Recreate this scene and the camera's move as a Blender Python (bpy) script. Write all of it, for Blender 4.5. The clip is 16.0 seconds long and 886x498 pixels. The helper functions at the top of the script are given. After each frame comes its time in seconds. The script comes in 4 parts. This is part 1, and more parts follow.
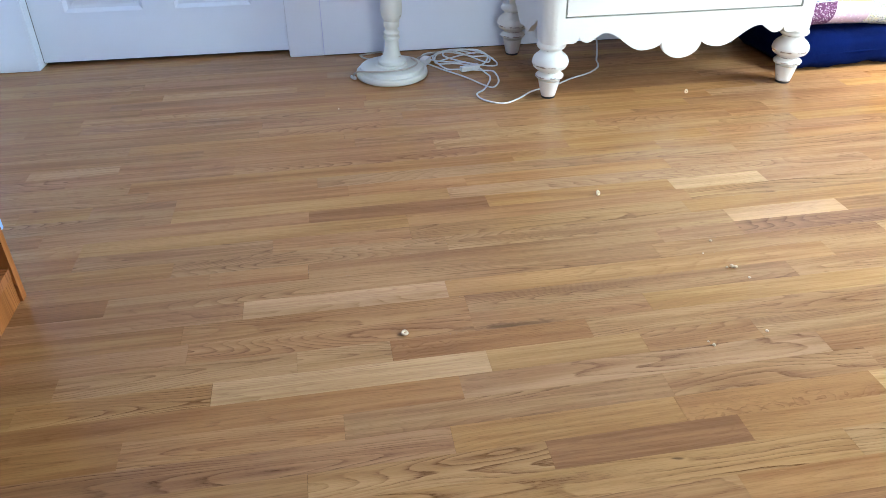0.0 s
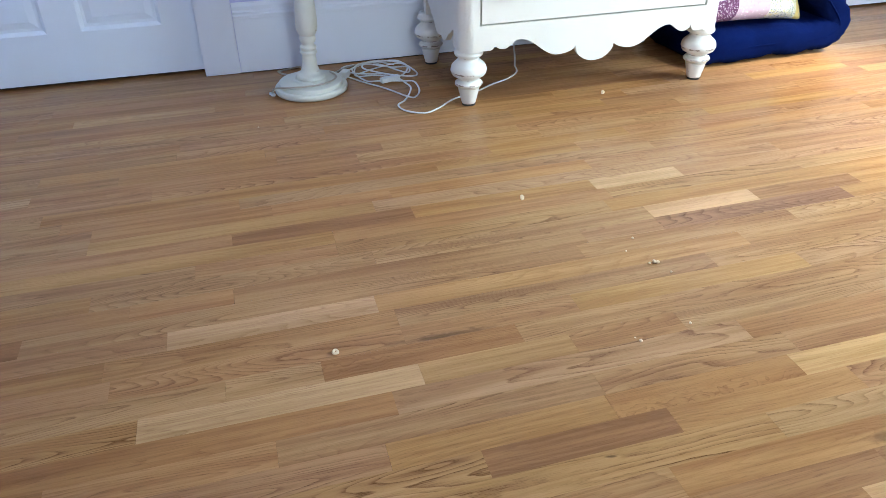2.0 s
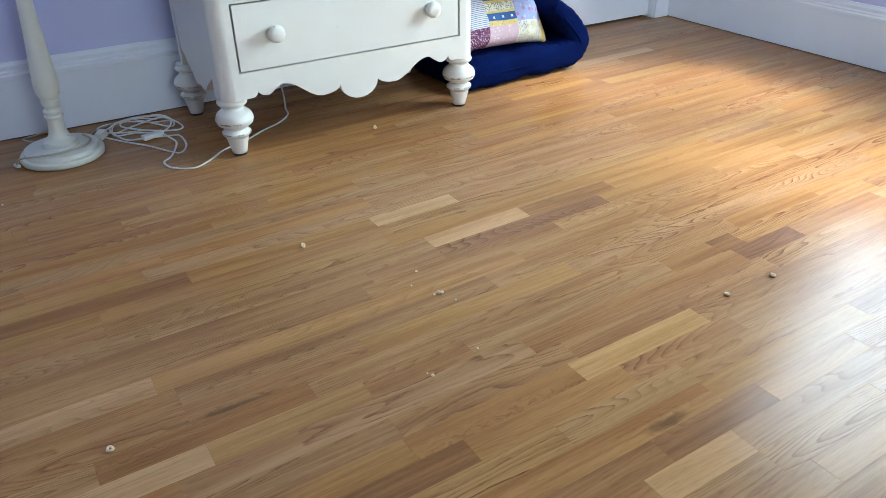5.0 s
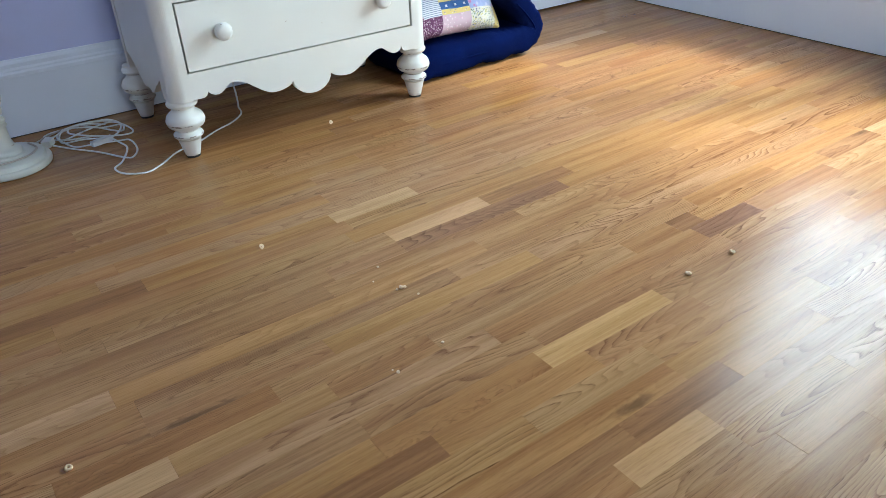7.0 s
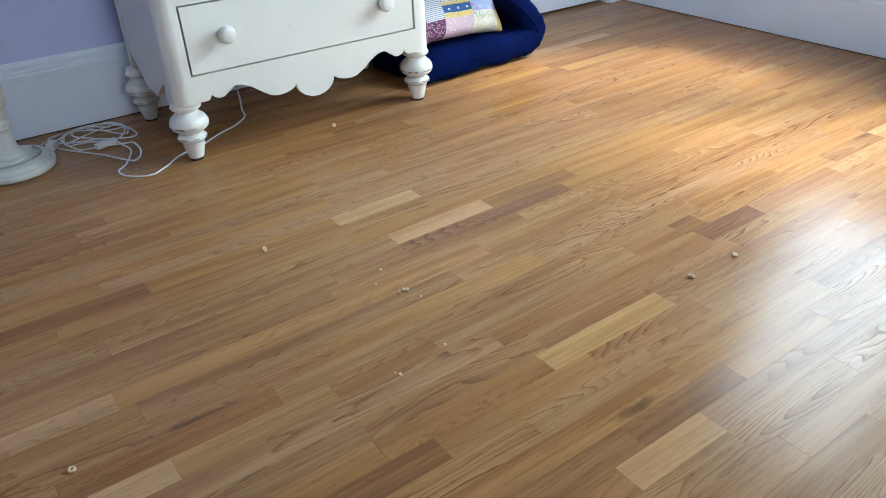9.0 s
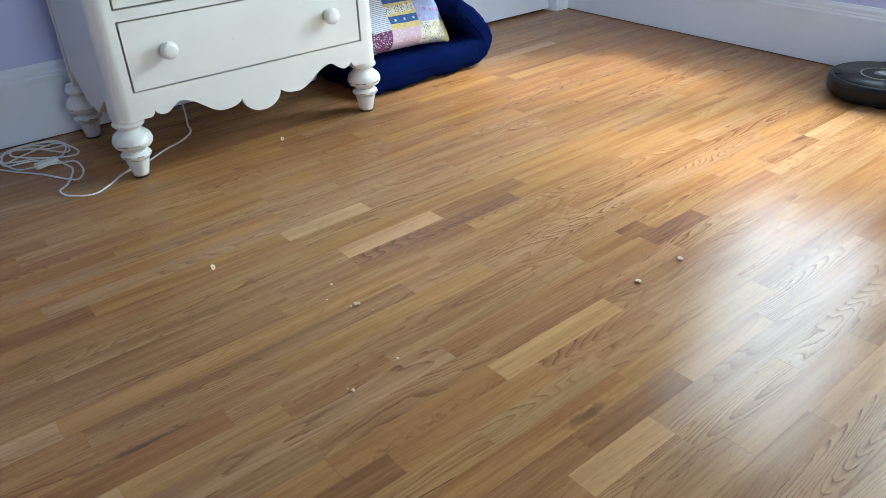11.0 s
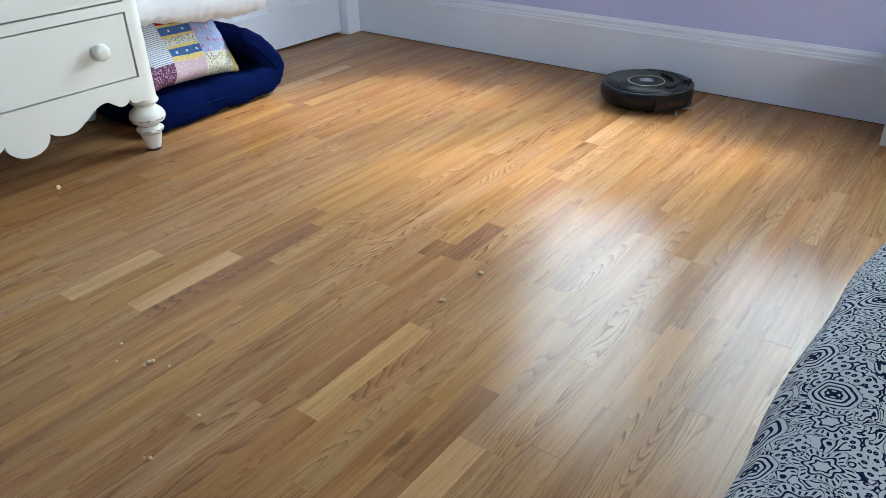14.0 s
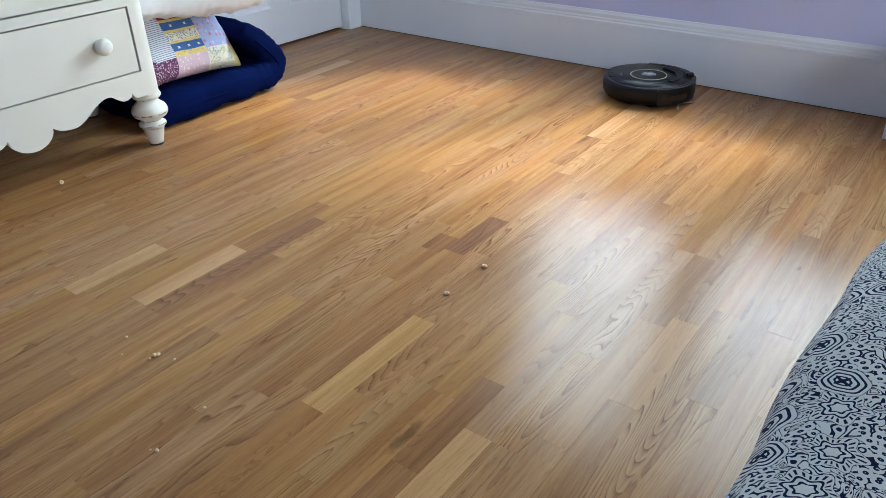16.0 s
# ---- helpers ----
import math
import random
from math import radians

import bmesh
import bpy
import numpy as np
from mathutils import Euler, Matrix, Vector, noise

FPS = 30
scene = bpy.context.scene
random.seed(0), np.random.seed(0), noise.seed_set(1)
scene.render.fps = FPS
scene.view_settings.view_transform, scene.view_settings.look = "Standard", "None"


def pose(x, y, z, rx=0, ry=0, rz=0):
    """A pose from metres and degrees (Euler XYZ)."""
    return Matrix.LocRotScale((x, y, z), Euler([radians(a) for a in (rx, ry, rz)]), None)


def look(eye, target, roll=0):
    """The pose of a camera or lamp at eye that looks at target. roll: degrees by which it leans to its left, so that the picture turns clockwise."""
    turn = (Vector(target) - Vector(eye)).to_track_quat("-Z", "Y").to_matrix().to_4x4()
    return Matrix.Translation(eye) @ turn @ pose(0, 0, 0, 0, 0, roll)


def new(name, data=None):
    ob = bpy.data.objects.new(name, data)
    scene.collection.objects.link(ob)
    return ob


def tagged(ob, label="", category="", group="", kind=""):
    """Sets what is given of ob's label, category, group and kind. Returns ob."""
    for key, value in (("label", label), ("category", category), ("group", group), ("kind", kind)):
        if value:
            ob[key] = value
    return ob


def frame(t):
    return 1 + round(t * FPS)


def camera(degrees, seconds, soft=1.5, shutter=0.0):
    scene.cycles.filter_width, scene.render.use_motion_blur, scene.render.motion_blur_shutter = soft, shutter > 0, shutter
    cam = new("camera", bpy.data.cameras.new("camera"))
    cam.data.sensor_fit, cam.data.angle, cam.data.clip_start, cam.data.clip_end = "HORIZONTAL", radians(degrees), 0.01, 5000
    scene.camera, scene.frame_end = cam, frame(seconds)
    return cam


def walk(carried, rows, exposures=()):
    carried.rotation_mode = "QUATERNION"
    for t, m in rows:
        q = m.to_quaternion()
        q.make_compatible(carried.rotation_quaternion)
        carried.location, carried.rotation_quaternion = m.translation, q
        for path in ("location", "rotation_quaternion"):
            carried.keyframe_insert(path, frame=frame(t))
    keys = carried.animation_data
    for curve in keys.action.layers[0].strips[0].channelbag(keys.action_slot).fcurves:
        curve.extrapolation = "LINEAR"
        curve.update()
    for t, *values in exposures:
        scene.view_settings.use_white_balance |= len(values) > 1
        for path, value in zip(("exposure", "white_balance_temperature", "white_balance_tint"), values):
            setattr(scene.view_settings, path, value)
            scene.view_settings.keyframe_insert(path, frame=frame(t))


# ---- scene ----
cam = camera(61.3, 16.0, 0.8)
PATH = [
    (0, (0.096, -0.075, 0.892), (0.335, 1.591, -0.189), -0.6),
    (0.5, (0.098, -0.076, 0.894), (0.351, 1.591, -0.182), -0.8),
    (1, (0.106, -0.074, 0.894), (0.383, 1.589, -0.182), -1.2),
    (1.5, (0.111, -0.073, 0.897), (0.433, 1.582, -0.179), -1.2),
    (2, (0.123, -0.07, 0.898), (0.524, 1.574, -0.169), -1.4),
    (2.5, (0.148, -0.065, 0.907), (0.653, 1.557, -0.148), -2.1),
    (3, (0.162, -0.062, 0.912), (0.776, 1.53, -0.132), -1.3),
    (3.5, (0.173, -0.06, 0.912), (0.893, 1.503, -0.108), -0.2),
    (4, (0.188, -0.06, 0.913), (0.967, 1.484, -0.091), -0.7),
    (4.5, (0.194, -0.061, 0.914), (1.012, 1.464, -0.089), -1.0),
    (5, (0.205, -0.059, 0.916), (1.074, 1.432, -0.095), -1.2),
    (5.2, (0.209, -0.059, 0.915), (1.102, 1.416, -0.097), -1.3),
    (7.5, (0.232, -0.053, 0.913), (1.16, 1.382, -0.125), -2.9),
    (8, (0.23, -0.055, 0.913), (1.153, 1.387, -0.12), -2.9),
    (10.5, (0.232, -0.057, 0.918), (1.195, 1.369, -0.101), -2.4),
    (11, (0.247, -0.063, 0.924), (1.27, 1.322, -0.095), -2.7),
    (11.5, (0.265, -0.069, 0.932), (1.376, 1.248, -0.084), -2.3),
    (12, (0.263, -0.067, 0.928), (1.413, 1.218, -0.085), -1.8),
    (12.5, (0.261, -0.069, 0.934), (1.417, 1.218, -0.07), -2.0),
    (13, (0.285, -0.074, 0.935), (1.497, 1.167, -0.06), -2.6),
    (13.5, (0.307, -0.081, 0.935), (1.602, 1.076, -0.057), -2.3),
    (14, (0.319, -0.087, 0.934), (1.676, 0.998, -0.058), -1.5),
    (14.5, (0.324, -0.089, 0.932), (1.714, 0.951, -0.06), -1.3),
    (15, (0.324, -0.09, 0.935), (1.727, 0.934, -0.057), -1.0),
    (15.5, (0.308, -0.082, 0.931), (1.689, 0.969, -0.064), -1.0),
    (16, (0.309, -0.083, 0.929), (1.662, 0.999, -0.071), -1.6),
]
walk(cam, [(t, look(eye, target, roll)) for t, eye, target, roll in PATH],
     exposures=[(0, 2.32, 6500, 10), (1.5, 2.22, 6500, 10), (2.5, 2.02, 6500, 9), (3.5, 1.77, 6500, 8), (5, 1.56, 6500, 8), (8, 1.47, 6520, 8), (10.5, 1.41, 6530, 8), (12.5, 1.26, 6560, 8), (14.5, 1.18, 6640, 9), (16, 1.18, 6720, 10)])

# ---- world, sun, window light ----
world = bpy.data.worlds.new("sky")
scene.world = world
world.use_nodes = True
wn = world.node_tree
sky = wn.nodes.new("ShaderNodeTexSky")
sky.sky_type, sky.sun_disc = "NISHITA", False
SUN_EL, SUN_AZ = radians(53), radians(-30)      # height, turn of the sun about +x
sky.sun_elevation, sky.sun_rotation = SUN_EL, radians(90) - SUN_AZ
wn.links.new(sky.outputs["Color"], wn.nodes["Background"].inputs["Color"])
wn.nodes["Background"].inputs["Strength"].default_value = 0.10

sun = new("sun", bpy.data.lights.new("sun", "SUN"))
sun.data.energy, sun.data.angle, sun.data.color = 1.75, radians(11), (1.0, 0.98, 0.93)
to_sun = Vector((math.cos(SUN_EL) * math.cos(SUN_AZ), math.cos(SUN_EL) * math.sin(SUN_AZ), math.sin(SUN_EL)))
sun.matrix_world = look(to_sun * 10, (0, 0, 0))


def window_lamp(x, y, z, width, height, power, towards, colour=(0.62, 0.83, 1.0), spread=180):
    """Sky light that comes in through one window's opening."""
    lamp = new("window_light", bpy.data.lights.new("window_light", "AREA"))
    lamp.data.shape, lamp.data.size, lamp.data.size_y = "RECTANGLE", width, height
    lamp.data.energy, lamp.data.color = power, colour
    lamp.data.spread = radians(spread)
    lamp.matrix_world = look((x, y, z), towards)


# window openings in the east wall: y from, y to, sill, head
EAST_WINDOWS = [(0.93, 1.72, 0.66, 2.35), (-0.08, 0.80, 0.66, 2.35)]
# assumed, unseen opening in the south wall, added to hold a fill lamp
SOUTH_FILL_WINDOW = (0.35, 1.55, 0.90, 2.20)
EAST, WEST, NORTH, SOUTH, HIGH = 3.166, -1.12, 2.70, -2.8, 2.5
for y0, y1, z0, z1 in EAST_WINDOWS:
    window_lamp(EAST + 0.10, (y0 + y1) / 2, z0 + 0.66, y1 - y0 - 0.10, 1.28, 9.6, (0.9, (y0 + y1) / 2, 0.2), spread=125)
# added fill lamp that brightens the dresser front, door 2 and the east wall
window_lamp((SOUTH_FILL_WINDOW[0] + SOUTH_FILL_WINDOW[1]) / 2, SOUTH - 0.10, 1.55, 1.05, 1.15, 6.2, (2.8, 2.3, 0.5), (0.82, 0.92, 1.0), 75)


# ---- materials ----
def shader(name, colour, rough=0.5, metal=0.0, spec=0.5):
    m = bpy.data.materials.new(name)
    m.use_nodes = True
    b = m.node_tree.nodes["Principled BSDF"]
    b.inputs["Base Color"].default_value = (*colour, 1)
    b.inputs["Roughness"].default_value = rough
    b.inputs["Metallic"].default_value = metal
    b.inputs["Specular IOR Level"].default_value = spec
    return m, m.node_tree, b


def node(tree, kind, **values):
    n = tree.nodes.new(kind)
    for key, value in values.items():
        n.inputs[key.replace("_", " ")].default_value = value
    return n


def calc(tree, how, a, b=None, c=None):
    n = tree.nodes.new("ShaderNodeMath")
    n.operation = how
    for slot, v in enumerate((a, b, c)):
        if v is None:
            continue
        if isinstance(v, (int, float)):
            n.inputs[slot].default_value = v
        else:
            tree.links.new(v, n.inputs[slot])
    return n.outputs[0]


def mix(tree, fac, a, b, blend="MIX"):
    n = tree.nodes.new("ShaderNodeMix")
    n.data_type, n.blend_type = "RGBA", blend
    for slot, v in ((0, fac), (6, a), (7, b)):
        if isinstance(v, (int, float)):
            n.inputs[slot].default_value = v
        elif isinstance(v, tuple):
            n.inputs[slot].default_value = (*v, 1)
        else:
            tree.links.new(v, n.inputs[slot])
    return n.outputs[2]


def ramp(tree, fac, lo, hi):
    n = tree.nodes.new("ShaderNodeMapRange")
    n.interpolation_type = "SMOOTHSTEP"
    n.inputs["From Min"].default_value, n.inputs["From Max"].default_value = lo, hi
    tree.links.new(fac, n.inputs["Value"])
    return n.outputs[0]


def place(tree, scale=(1, 1, 1), local=True):
    """Coordinates in metres, on the thing itself or in the room."""
    if local:
        out = tree.nodes.new("ShaderNodeTexCoord").outputs["Object"]
    else:
        out = tree.nodes.new("ShaderNodeNewGeometry").outputs["Position"]
    n = tree.nodes.new("ShaderNodeMapping")
    n.inputs["Scale"].default_value = scale
    tree.links.new(out, n.inputs["Vector"])
    return n.outputs[0]


def noisy(tree, vector, scale, detail=4.0, distortion=0.0, rough=0.55):
    n = node(tree, "ShaderNodeTexNoise", Scale=scale, Detail=detail, Distortion=distortion, Roughness=rough)
    tree.links.new(vector, n.inputs["Vector"])
    return n.outputs["Fac"]


def bump(tree, b, height, strength=0.2, distance=0.002):
    n = node(tree, "ShaderNodeBump", Strength=strength, Distance=distance)
    tree.links.new(height, n.inputs["Height"])
    tree.links.new(n.outputs[0], b.inputs["Normal"])


def paint(name, colour, rough=0.45, mottled=0.06, grain=60.0, relief=0.15, local=False):
    """Painted surface: faint mottling, roller or brush relief."""
    m, t, b = shader(name, colour, rough)
    v = place(t, local=local)
    big, fine = noisy(t, v, 2.3, 3), noisy(t, v, grain, 4)
    dark = tuple(c * (1 - 2 * mottled) for c in colour)
    c = mix(t, ramp(t, big, 0.3, 0.7), dark, colour)
    t.links.new(mix(t, ramp(t, fine, 0.62, 0.8), c, tuple(k * (1 - mottled) for k in colour)), b.inputs["Base Color"])
    t.links.new(calc(t, "MULTIPLY_ADD", big, 0.15, rough - 0.07), b.inputs["Roughness"])
    bump(t, b, fine, relief, 0.001)
    return m


def oak(name, pale, deep, varied=0.10, figure=0.55, strong=0.5, curl=0.0, stains=()):
    """Varnished oak strip: ring lines that run straight or in cathedrals, pores, flecks, a tone of its own for each board.

    figure: share of boards with cathedrals; strong: depth of the ring lines; curl: short crosswise figure; stains: (x, y, half length, half width)."""
    m, t, b = shader(name, pale, 0.3, 0, 0.3)
    info, geo = t.nodes.new("ShaderNodeObjectInfo"), t.nodes.new("ShaderNodeNewGeometry")
    own = calc(t, "FRACT", calc(t, "ADD", info.outputs["Random"], geo.outputs["Random Per Island"]))
    own2, own3 = calc(t, "FRACT", calc(t, "MULTIPLY", own, 7.31)), calc(t, "FRACT", calc(t, "MULTIPLY", own, 13.7))
    apart = t.nodes.new("ShaderNodeSeparateXYZ")
    t.links.new(geo.outputs["Position"], apart.inputs[0])
    x = calc(t, "MULTIPLY_ADD", own, 61.0, apart.outputs[0])
    across = calc(t, "MULTIPLY_ADD", apart.outputs[0], -0.022, apart.outputs[1])
    y = calc(t, "MULTIPLY_ADD", own2, 23.0, across)

    def scaled(u, v):
        n = t.nodes.new("ShaderNodeCombineXYZ")
        t.links.new(calc(t, "MULTIPLY", x, u), n.inputs[0])
        t.links.new(calc(t, "MULTIPLY", y, v), n.inputs[1])
        t.links.new(apart.outputs[2], n.inputs[2])
        return n.outputs[0]

    figured = ramp(t, own3, 0.93 - figure, 1.07 - figure)
    field = calc(t, "ADD", noisy(t, scaled(1.3, 11.0), 1.0, 1.0, 0.15), calc(t, "MULTIPLY", noisy(t, scaled(20.0, 60.0), 1.0, 2), 0.022))
    if curl:
        field = calc(t, "MULTIPLY_ADD", noisy(t, scaled(34.0, 30.0), 1.0, 1.0, 0.6), curl, field)
    wide = calc(t, "MULTIPLY_ADD", own, 14.0, 20.0)
    straight = calc(t, "MULTIPLY", y, calc(t, "MULTIPLY_ADD", figured, -85.0, calc(t, "MULTIPLY_ADD", own2, 70.0, 105.0)))
    phase = calc(t, "FRACT", calc(t, "MULTIPLY_ADD", field, wide, straight))
    ring = calc(t, "ADD", calc(t, "MULTIPLY", calc(t, "POWER", calc(t, "SUBTRACT", 1.0, phase), 1.4), 0.35), calc(t, "MULTIPLY", calc(t, "POWER", calc(t, "SUBTRACT", 1.0, phase), 5.0), 0.85))
    ring = calc(t, "MULTIPLY", ring, ramp(t, phase, 0.0, 0.10))
    dash = noisy(t, scaled(34.0, 620.0), 1.0, 2, 0.0, 0.6)
    pores = ramp(t, dash, 0.50, 0.64)
    patchy = ramp(t, noisy(t, scaled(1.7, 10.0), 1.6, 2), 0.36, 0.66)
    weight = calc(t, "MULTIPLY", calc(t, "MULTIPLY_ADD", figured, 0.58, 0.36), calc(t, "MULTIPLY_ADD", patchy, 0.75, 0.25))
    lines = calc(t, "MULTIPLY", calc(t, "MULTIPLY", ring, weight), calc(t, "MULTIPLY_ADD", pores, 0.55, 0.60))
    cloud = noisy(t, scaled(1.1, 16.0), 1.5, 3)
    streak = noisy(t, scaled(3.0, 120.0), 1.0, 4, 0.1, 0.65)
    c = mix(t, ramp(t, calc(t, "ADD", calc(t, "MULTIPLY", cloud, 0.6), calc(t, "MULTIPLY", streak, 0.4)), 0.36, 0.66), pale, deep)
    umber = tuple(k * f for k, f in zip(deep, (0.42, 0.33, 0.26)))
    c = mix(t, calc(t, "MULTIPLY", lines, strong * 2.4), c, umber)
    c = mix(t, calc(t, "MULTIPLY", pores, calc(t, "MULTIPLY_ADD", streak, 0.36, -0.02)), c, tuple(k * 0.45 for k in deep))
    fleck = ramp(t, noisy(t, scaled(26.0, 150.0), 1.0, 1), 0.70, 0.76)
    c = mix(t, calc(t, "MULTIPLY", fleck, 0.22), c, tuple(min(1.0, k * 1.25) for k in pale))
    knot = ramp(t, noisy(t, scaled(7.0, 30.0), 1.3, 2), 0.785, 0.83)
    c = mix(t, calc(t, "MULTIPLY", knot, 0.75), c, tuple(k * 0.22 for k in deep))
    for sx, sy, rx, ry in stains:
        du, dv = calc(t, "MULTIPLY", calc(t, "SUBTRACT", apart.outputs[0], sx), 1 / rx), calc(t, "MULTIPLY", calc(t, "SUBTRACT", apart.outputs[1], sy), 1 / ry)
        far = calc(t, "SQRT", calc(t, "ADD", calc(t, "MULTIPLY", du, du), calc(t, "MULTIPLY", dv, dv)))
        smoke = calc(t, "SUBTRACT", 1.0, ramp(t, calc(t, "MULTIPLY_ADD", noisy(t, scaled(26.0, 60.0), 1.0, 3, 1.0), 1.3, far), 0.75, 1.6))
        c = mix(t, calc(t, "MULTIPLY", smoke, 0.75), c, tuple(k * f for k, f in zip(deep, (0.36, 0.38, 0.42))))
    tone = t.nodes.new("ShaderNodeHueSaturation")
    tone.inputs["Fac"].default_value = 1.0
    t.links.new(calc(t, "MULTIPLY_ADD", own, 2 * varied, 1 - varied), tone.inputs["Value"])
    t.links.new(calc(t, "MULTIPLY_ADD", own2, 0.007, 0.4965), tone.inputs["Hue"])
    t.links.new(calc(t, "MULTIPLY_ADD", own3, -0.08, 1.04), tone.inputs["Saturation"])
    t.links.new(c, tone.inputs["Color"])
    t.links.new(tone.outputs[0], b.inputs["Base Color"])
    worn = noisy(t, geo.outputs["Position"], 3.5, 4)
    rough = calc(t, "MULTIPLY_ADD", worn, 0.14, calc(t, "MULTIPLY_ADD", own3, 0.04, 0.125))
    t.links.new(rough, b.inputs["Roughness"])
    t.links.new(calc(t, "MULTIPLY_ADD", lines, -0.15, 0.20), b.inputs["Specular IOR Level"])
    dips = calc(t, "ADD", calc(t, "MULTIPLY", lines, -0.5), calc(t, "MULTIPLY", pores, -0.12))
    bump(t, b, calc(t, "ADD", dips, calc(t, "MULTIPLY", noisy(t, scaled(1.2, 9.0), 1.0, 1), 1.2)), 0.10, 0.0012)
    return m


OAK = {
    "M": oak("oak_tan", (0.432, 0.223, 0.089), (0.280, 0.131, 0.046), 0.045, stains=((0.39, 1.014, 0.15, 0.016), (1.02, 0.575, 0.07, 0.02), (2.42, 0.985, 0.06, 0.014))),
    "L": oak("oak_pale", (0.468, 0.251, 0.103), (0.315, 0.155, 0.057), 0.05),
    "B": oak("oak_sapwood", (0.555, 0.318, 0.142), (0.405, 0.214, 0.085), 0.04, 0.25, 0.42),
    "R": oak("oak_red", (0.400, 0.202, 0.081), (0.259, 0.119, 0.042), 0.06, 0.2, 0.55),
    "D": oak("oak_dark", (0.325, 0.157, 0.064), (0.210, 0.092, 0.034), 0.05, 0.4, 0.5),
    "C": oak("oak_cathedral", (0.461, 0.249, 0.103), (0.309, 0.151, 0.055), 0.05, 1.2, 0.75),
    "K": oak("oak_curly", (0.386, 0.188, 0.078), (0.261, 0.117, 0.044), 0.04, 0.2, 0.75, 0.10),
}
SUBFLOOR = paint("subfloor", (0.09, 0.05, 0.025), 0.8)
LILAC = paint("lilac_wall_paint", (0.55, 0.59, 0.85), 0.55, 0.025, 140, 0.2)
TRIM = paint("white_trim_paint", (0.76, 0.82, 0.89), 0.35, 0.02, 90, 0.06)
DOOR_WHITE = paint("white_door_paint", (0.75, 0.82, 0.90), 0.38, 0.02, 110, 0.08)
CEILING = paint("white_ceiling_paint", (0.8, 0.8, 0.8), 0.8, 0.02)
# near-black colour that stands in for the shade inside narrow gaps
GAP_SHADE = paint("gap_shade", (0.03, 0.028, 0.025), 0.9)


def worn_paint(name, colour, under, wear=0.64):
    """Chalky cream paint with rubbed-through chips on it."""
    m, t, b = shader(name, colour, 0.42)
    v = place(t, local=False)
    big, chips, fine = noisy(t, v, 3.0, 3), noisy(t, place(t, (1, 1, 3), False), 38.0, 5, 0.4), noisy(t, v, 160.0, 3)
    c = mix(t, ramp(t, big, 0.3, 0.75), tuple(k * 0.94 for k in colour), colour)
    worn = ramp(t, chips, wear, wear + 0.03)
    t.links.new(mix(t, calc(t, "MULTIPLY", worn, 0.85), c, under), b.inputs["Base Color"])
    t.links.new(calc(t, "MULTIPLY_ADD", worn, 0.3, 0.38), b.inputs["Roughness"])
    bump(t, b, calc(t, "SUBTRACT", calc(t, "MULTIPLY", fine, 0.3), worn), 0.25, 0.001)
    return m


CREAM = worn_paint("cream_furniture_paint", (0.76, 0.75, 0.665), (0.42, 0.31, 0.2), 0.74)
CREAM_WORN = worn_paint("rubbed_cream_paint", (0.77, 0.765, 0.69), (0.22, 0.15, 0.1), 0.665)
LAMP_CREAM = worn_paint("aged_lamp_paint", (0.68, 0.69, 0.61), (0.45, 0.38, 0.28), 0.70)


def ringed_paint(name, colour, under, heights):
    """Cream paint on turned legs, rubbed through along the rims of the turning."""
    m = worn_paint(name, colour, under, 0.70)
    t = m.node_tree
    b = t.nodes["Principled BSDF"]
    old = b.inputs["Base Color"].links[0].from_socket
    sep = t.nodes.new("ShaderNodeSeparateXYZ")
    t.links.new(t.nodes.new("ShaderNodeTexCoord").outputs["Object"], sep.inputs[0])
    gate = ramp(t, noisy(t, place(t, (1, 1, 0.4), False), 30.0, 3), 0.44, 0.56)
    fray = calc(t, "MULTIPLY", calc(t, "SUBTRACT", noisy(t, place(t, local=False), 150.0, 3), 0.5), 0.008)
    z = calc(t, "ADD", sep.outputs[2], fray)
    total = None
    for h, wide in heights:
        ring = calc(t, "SUBTRACT", 1.0, ramp(t, calc(t, "ABSOLUTE", calc(t, "SUBTRACT", z, h)), wide * 0.5, wide))
        total = ring if total is None else calc(t, "MAXIMUM", total, ring)
    t.links.new(mix(t, calc(t, "MULTIPLY", calc(t, "MULTIPLY", total, gate), 0.85), old, under), b.inputs["Base Color"])
    return m


def cloth(name, colour, threads=900.0, rough=0.9, fold=0.35, sheen=0.2, dark=0.75):
    m, t, b = shader(name, colour, rough, 0, 0.12)
    v = place(t)
    big = noisy(t, v, 9.0, 4, 0.6)
    weave = noisy(t, place(t, (1, 3, 1)), threads, 2)
    c = mix(t, ramp(t, big, 0.3, 0.7), tuple(k * dark for k in colour), colour)
    t.links.new(mix(t, calc(t, "MULTIPLY", weave, 0.4), c, tuple(k * 0.7 for k in colour)), b.inputs["Base Color"])
    b.inputs["Sheen Weight"].default_value = sheen
    bump(t, b, calc(t, "ADD", big, calc(t, "MULTIPLY", weave, 0.12)), fold, 0.006)
    return m


LEG_CREAM = ringed_paint("rubbed_leg_paint", (0.77, 0.765, 0.69), (0.16, 0.10, 0.065), ((0.1045, 0.003), (0.066, 0.0022), (0.152, 0.002), (0.080, 0.002)))
NAVY = cloth("navy_corduroy", (0.0018, 0.0075, 0.056), 420, 0.95, 0.9, 0.0)
NAVY.node_tree.nodes["Principled BSDF"].inputs["Specular IOR Level"].default_value = 0.03
WHITE_CLOTH = cloth("white_cotton", (0.83, 0.85, 0.87), 800, 0.9, 0.5, 0.1, 0.93)
BLACK = shader("black_plastic", (0.004, 0.006, 0.009), 0.30, 0, 0.30)[0]
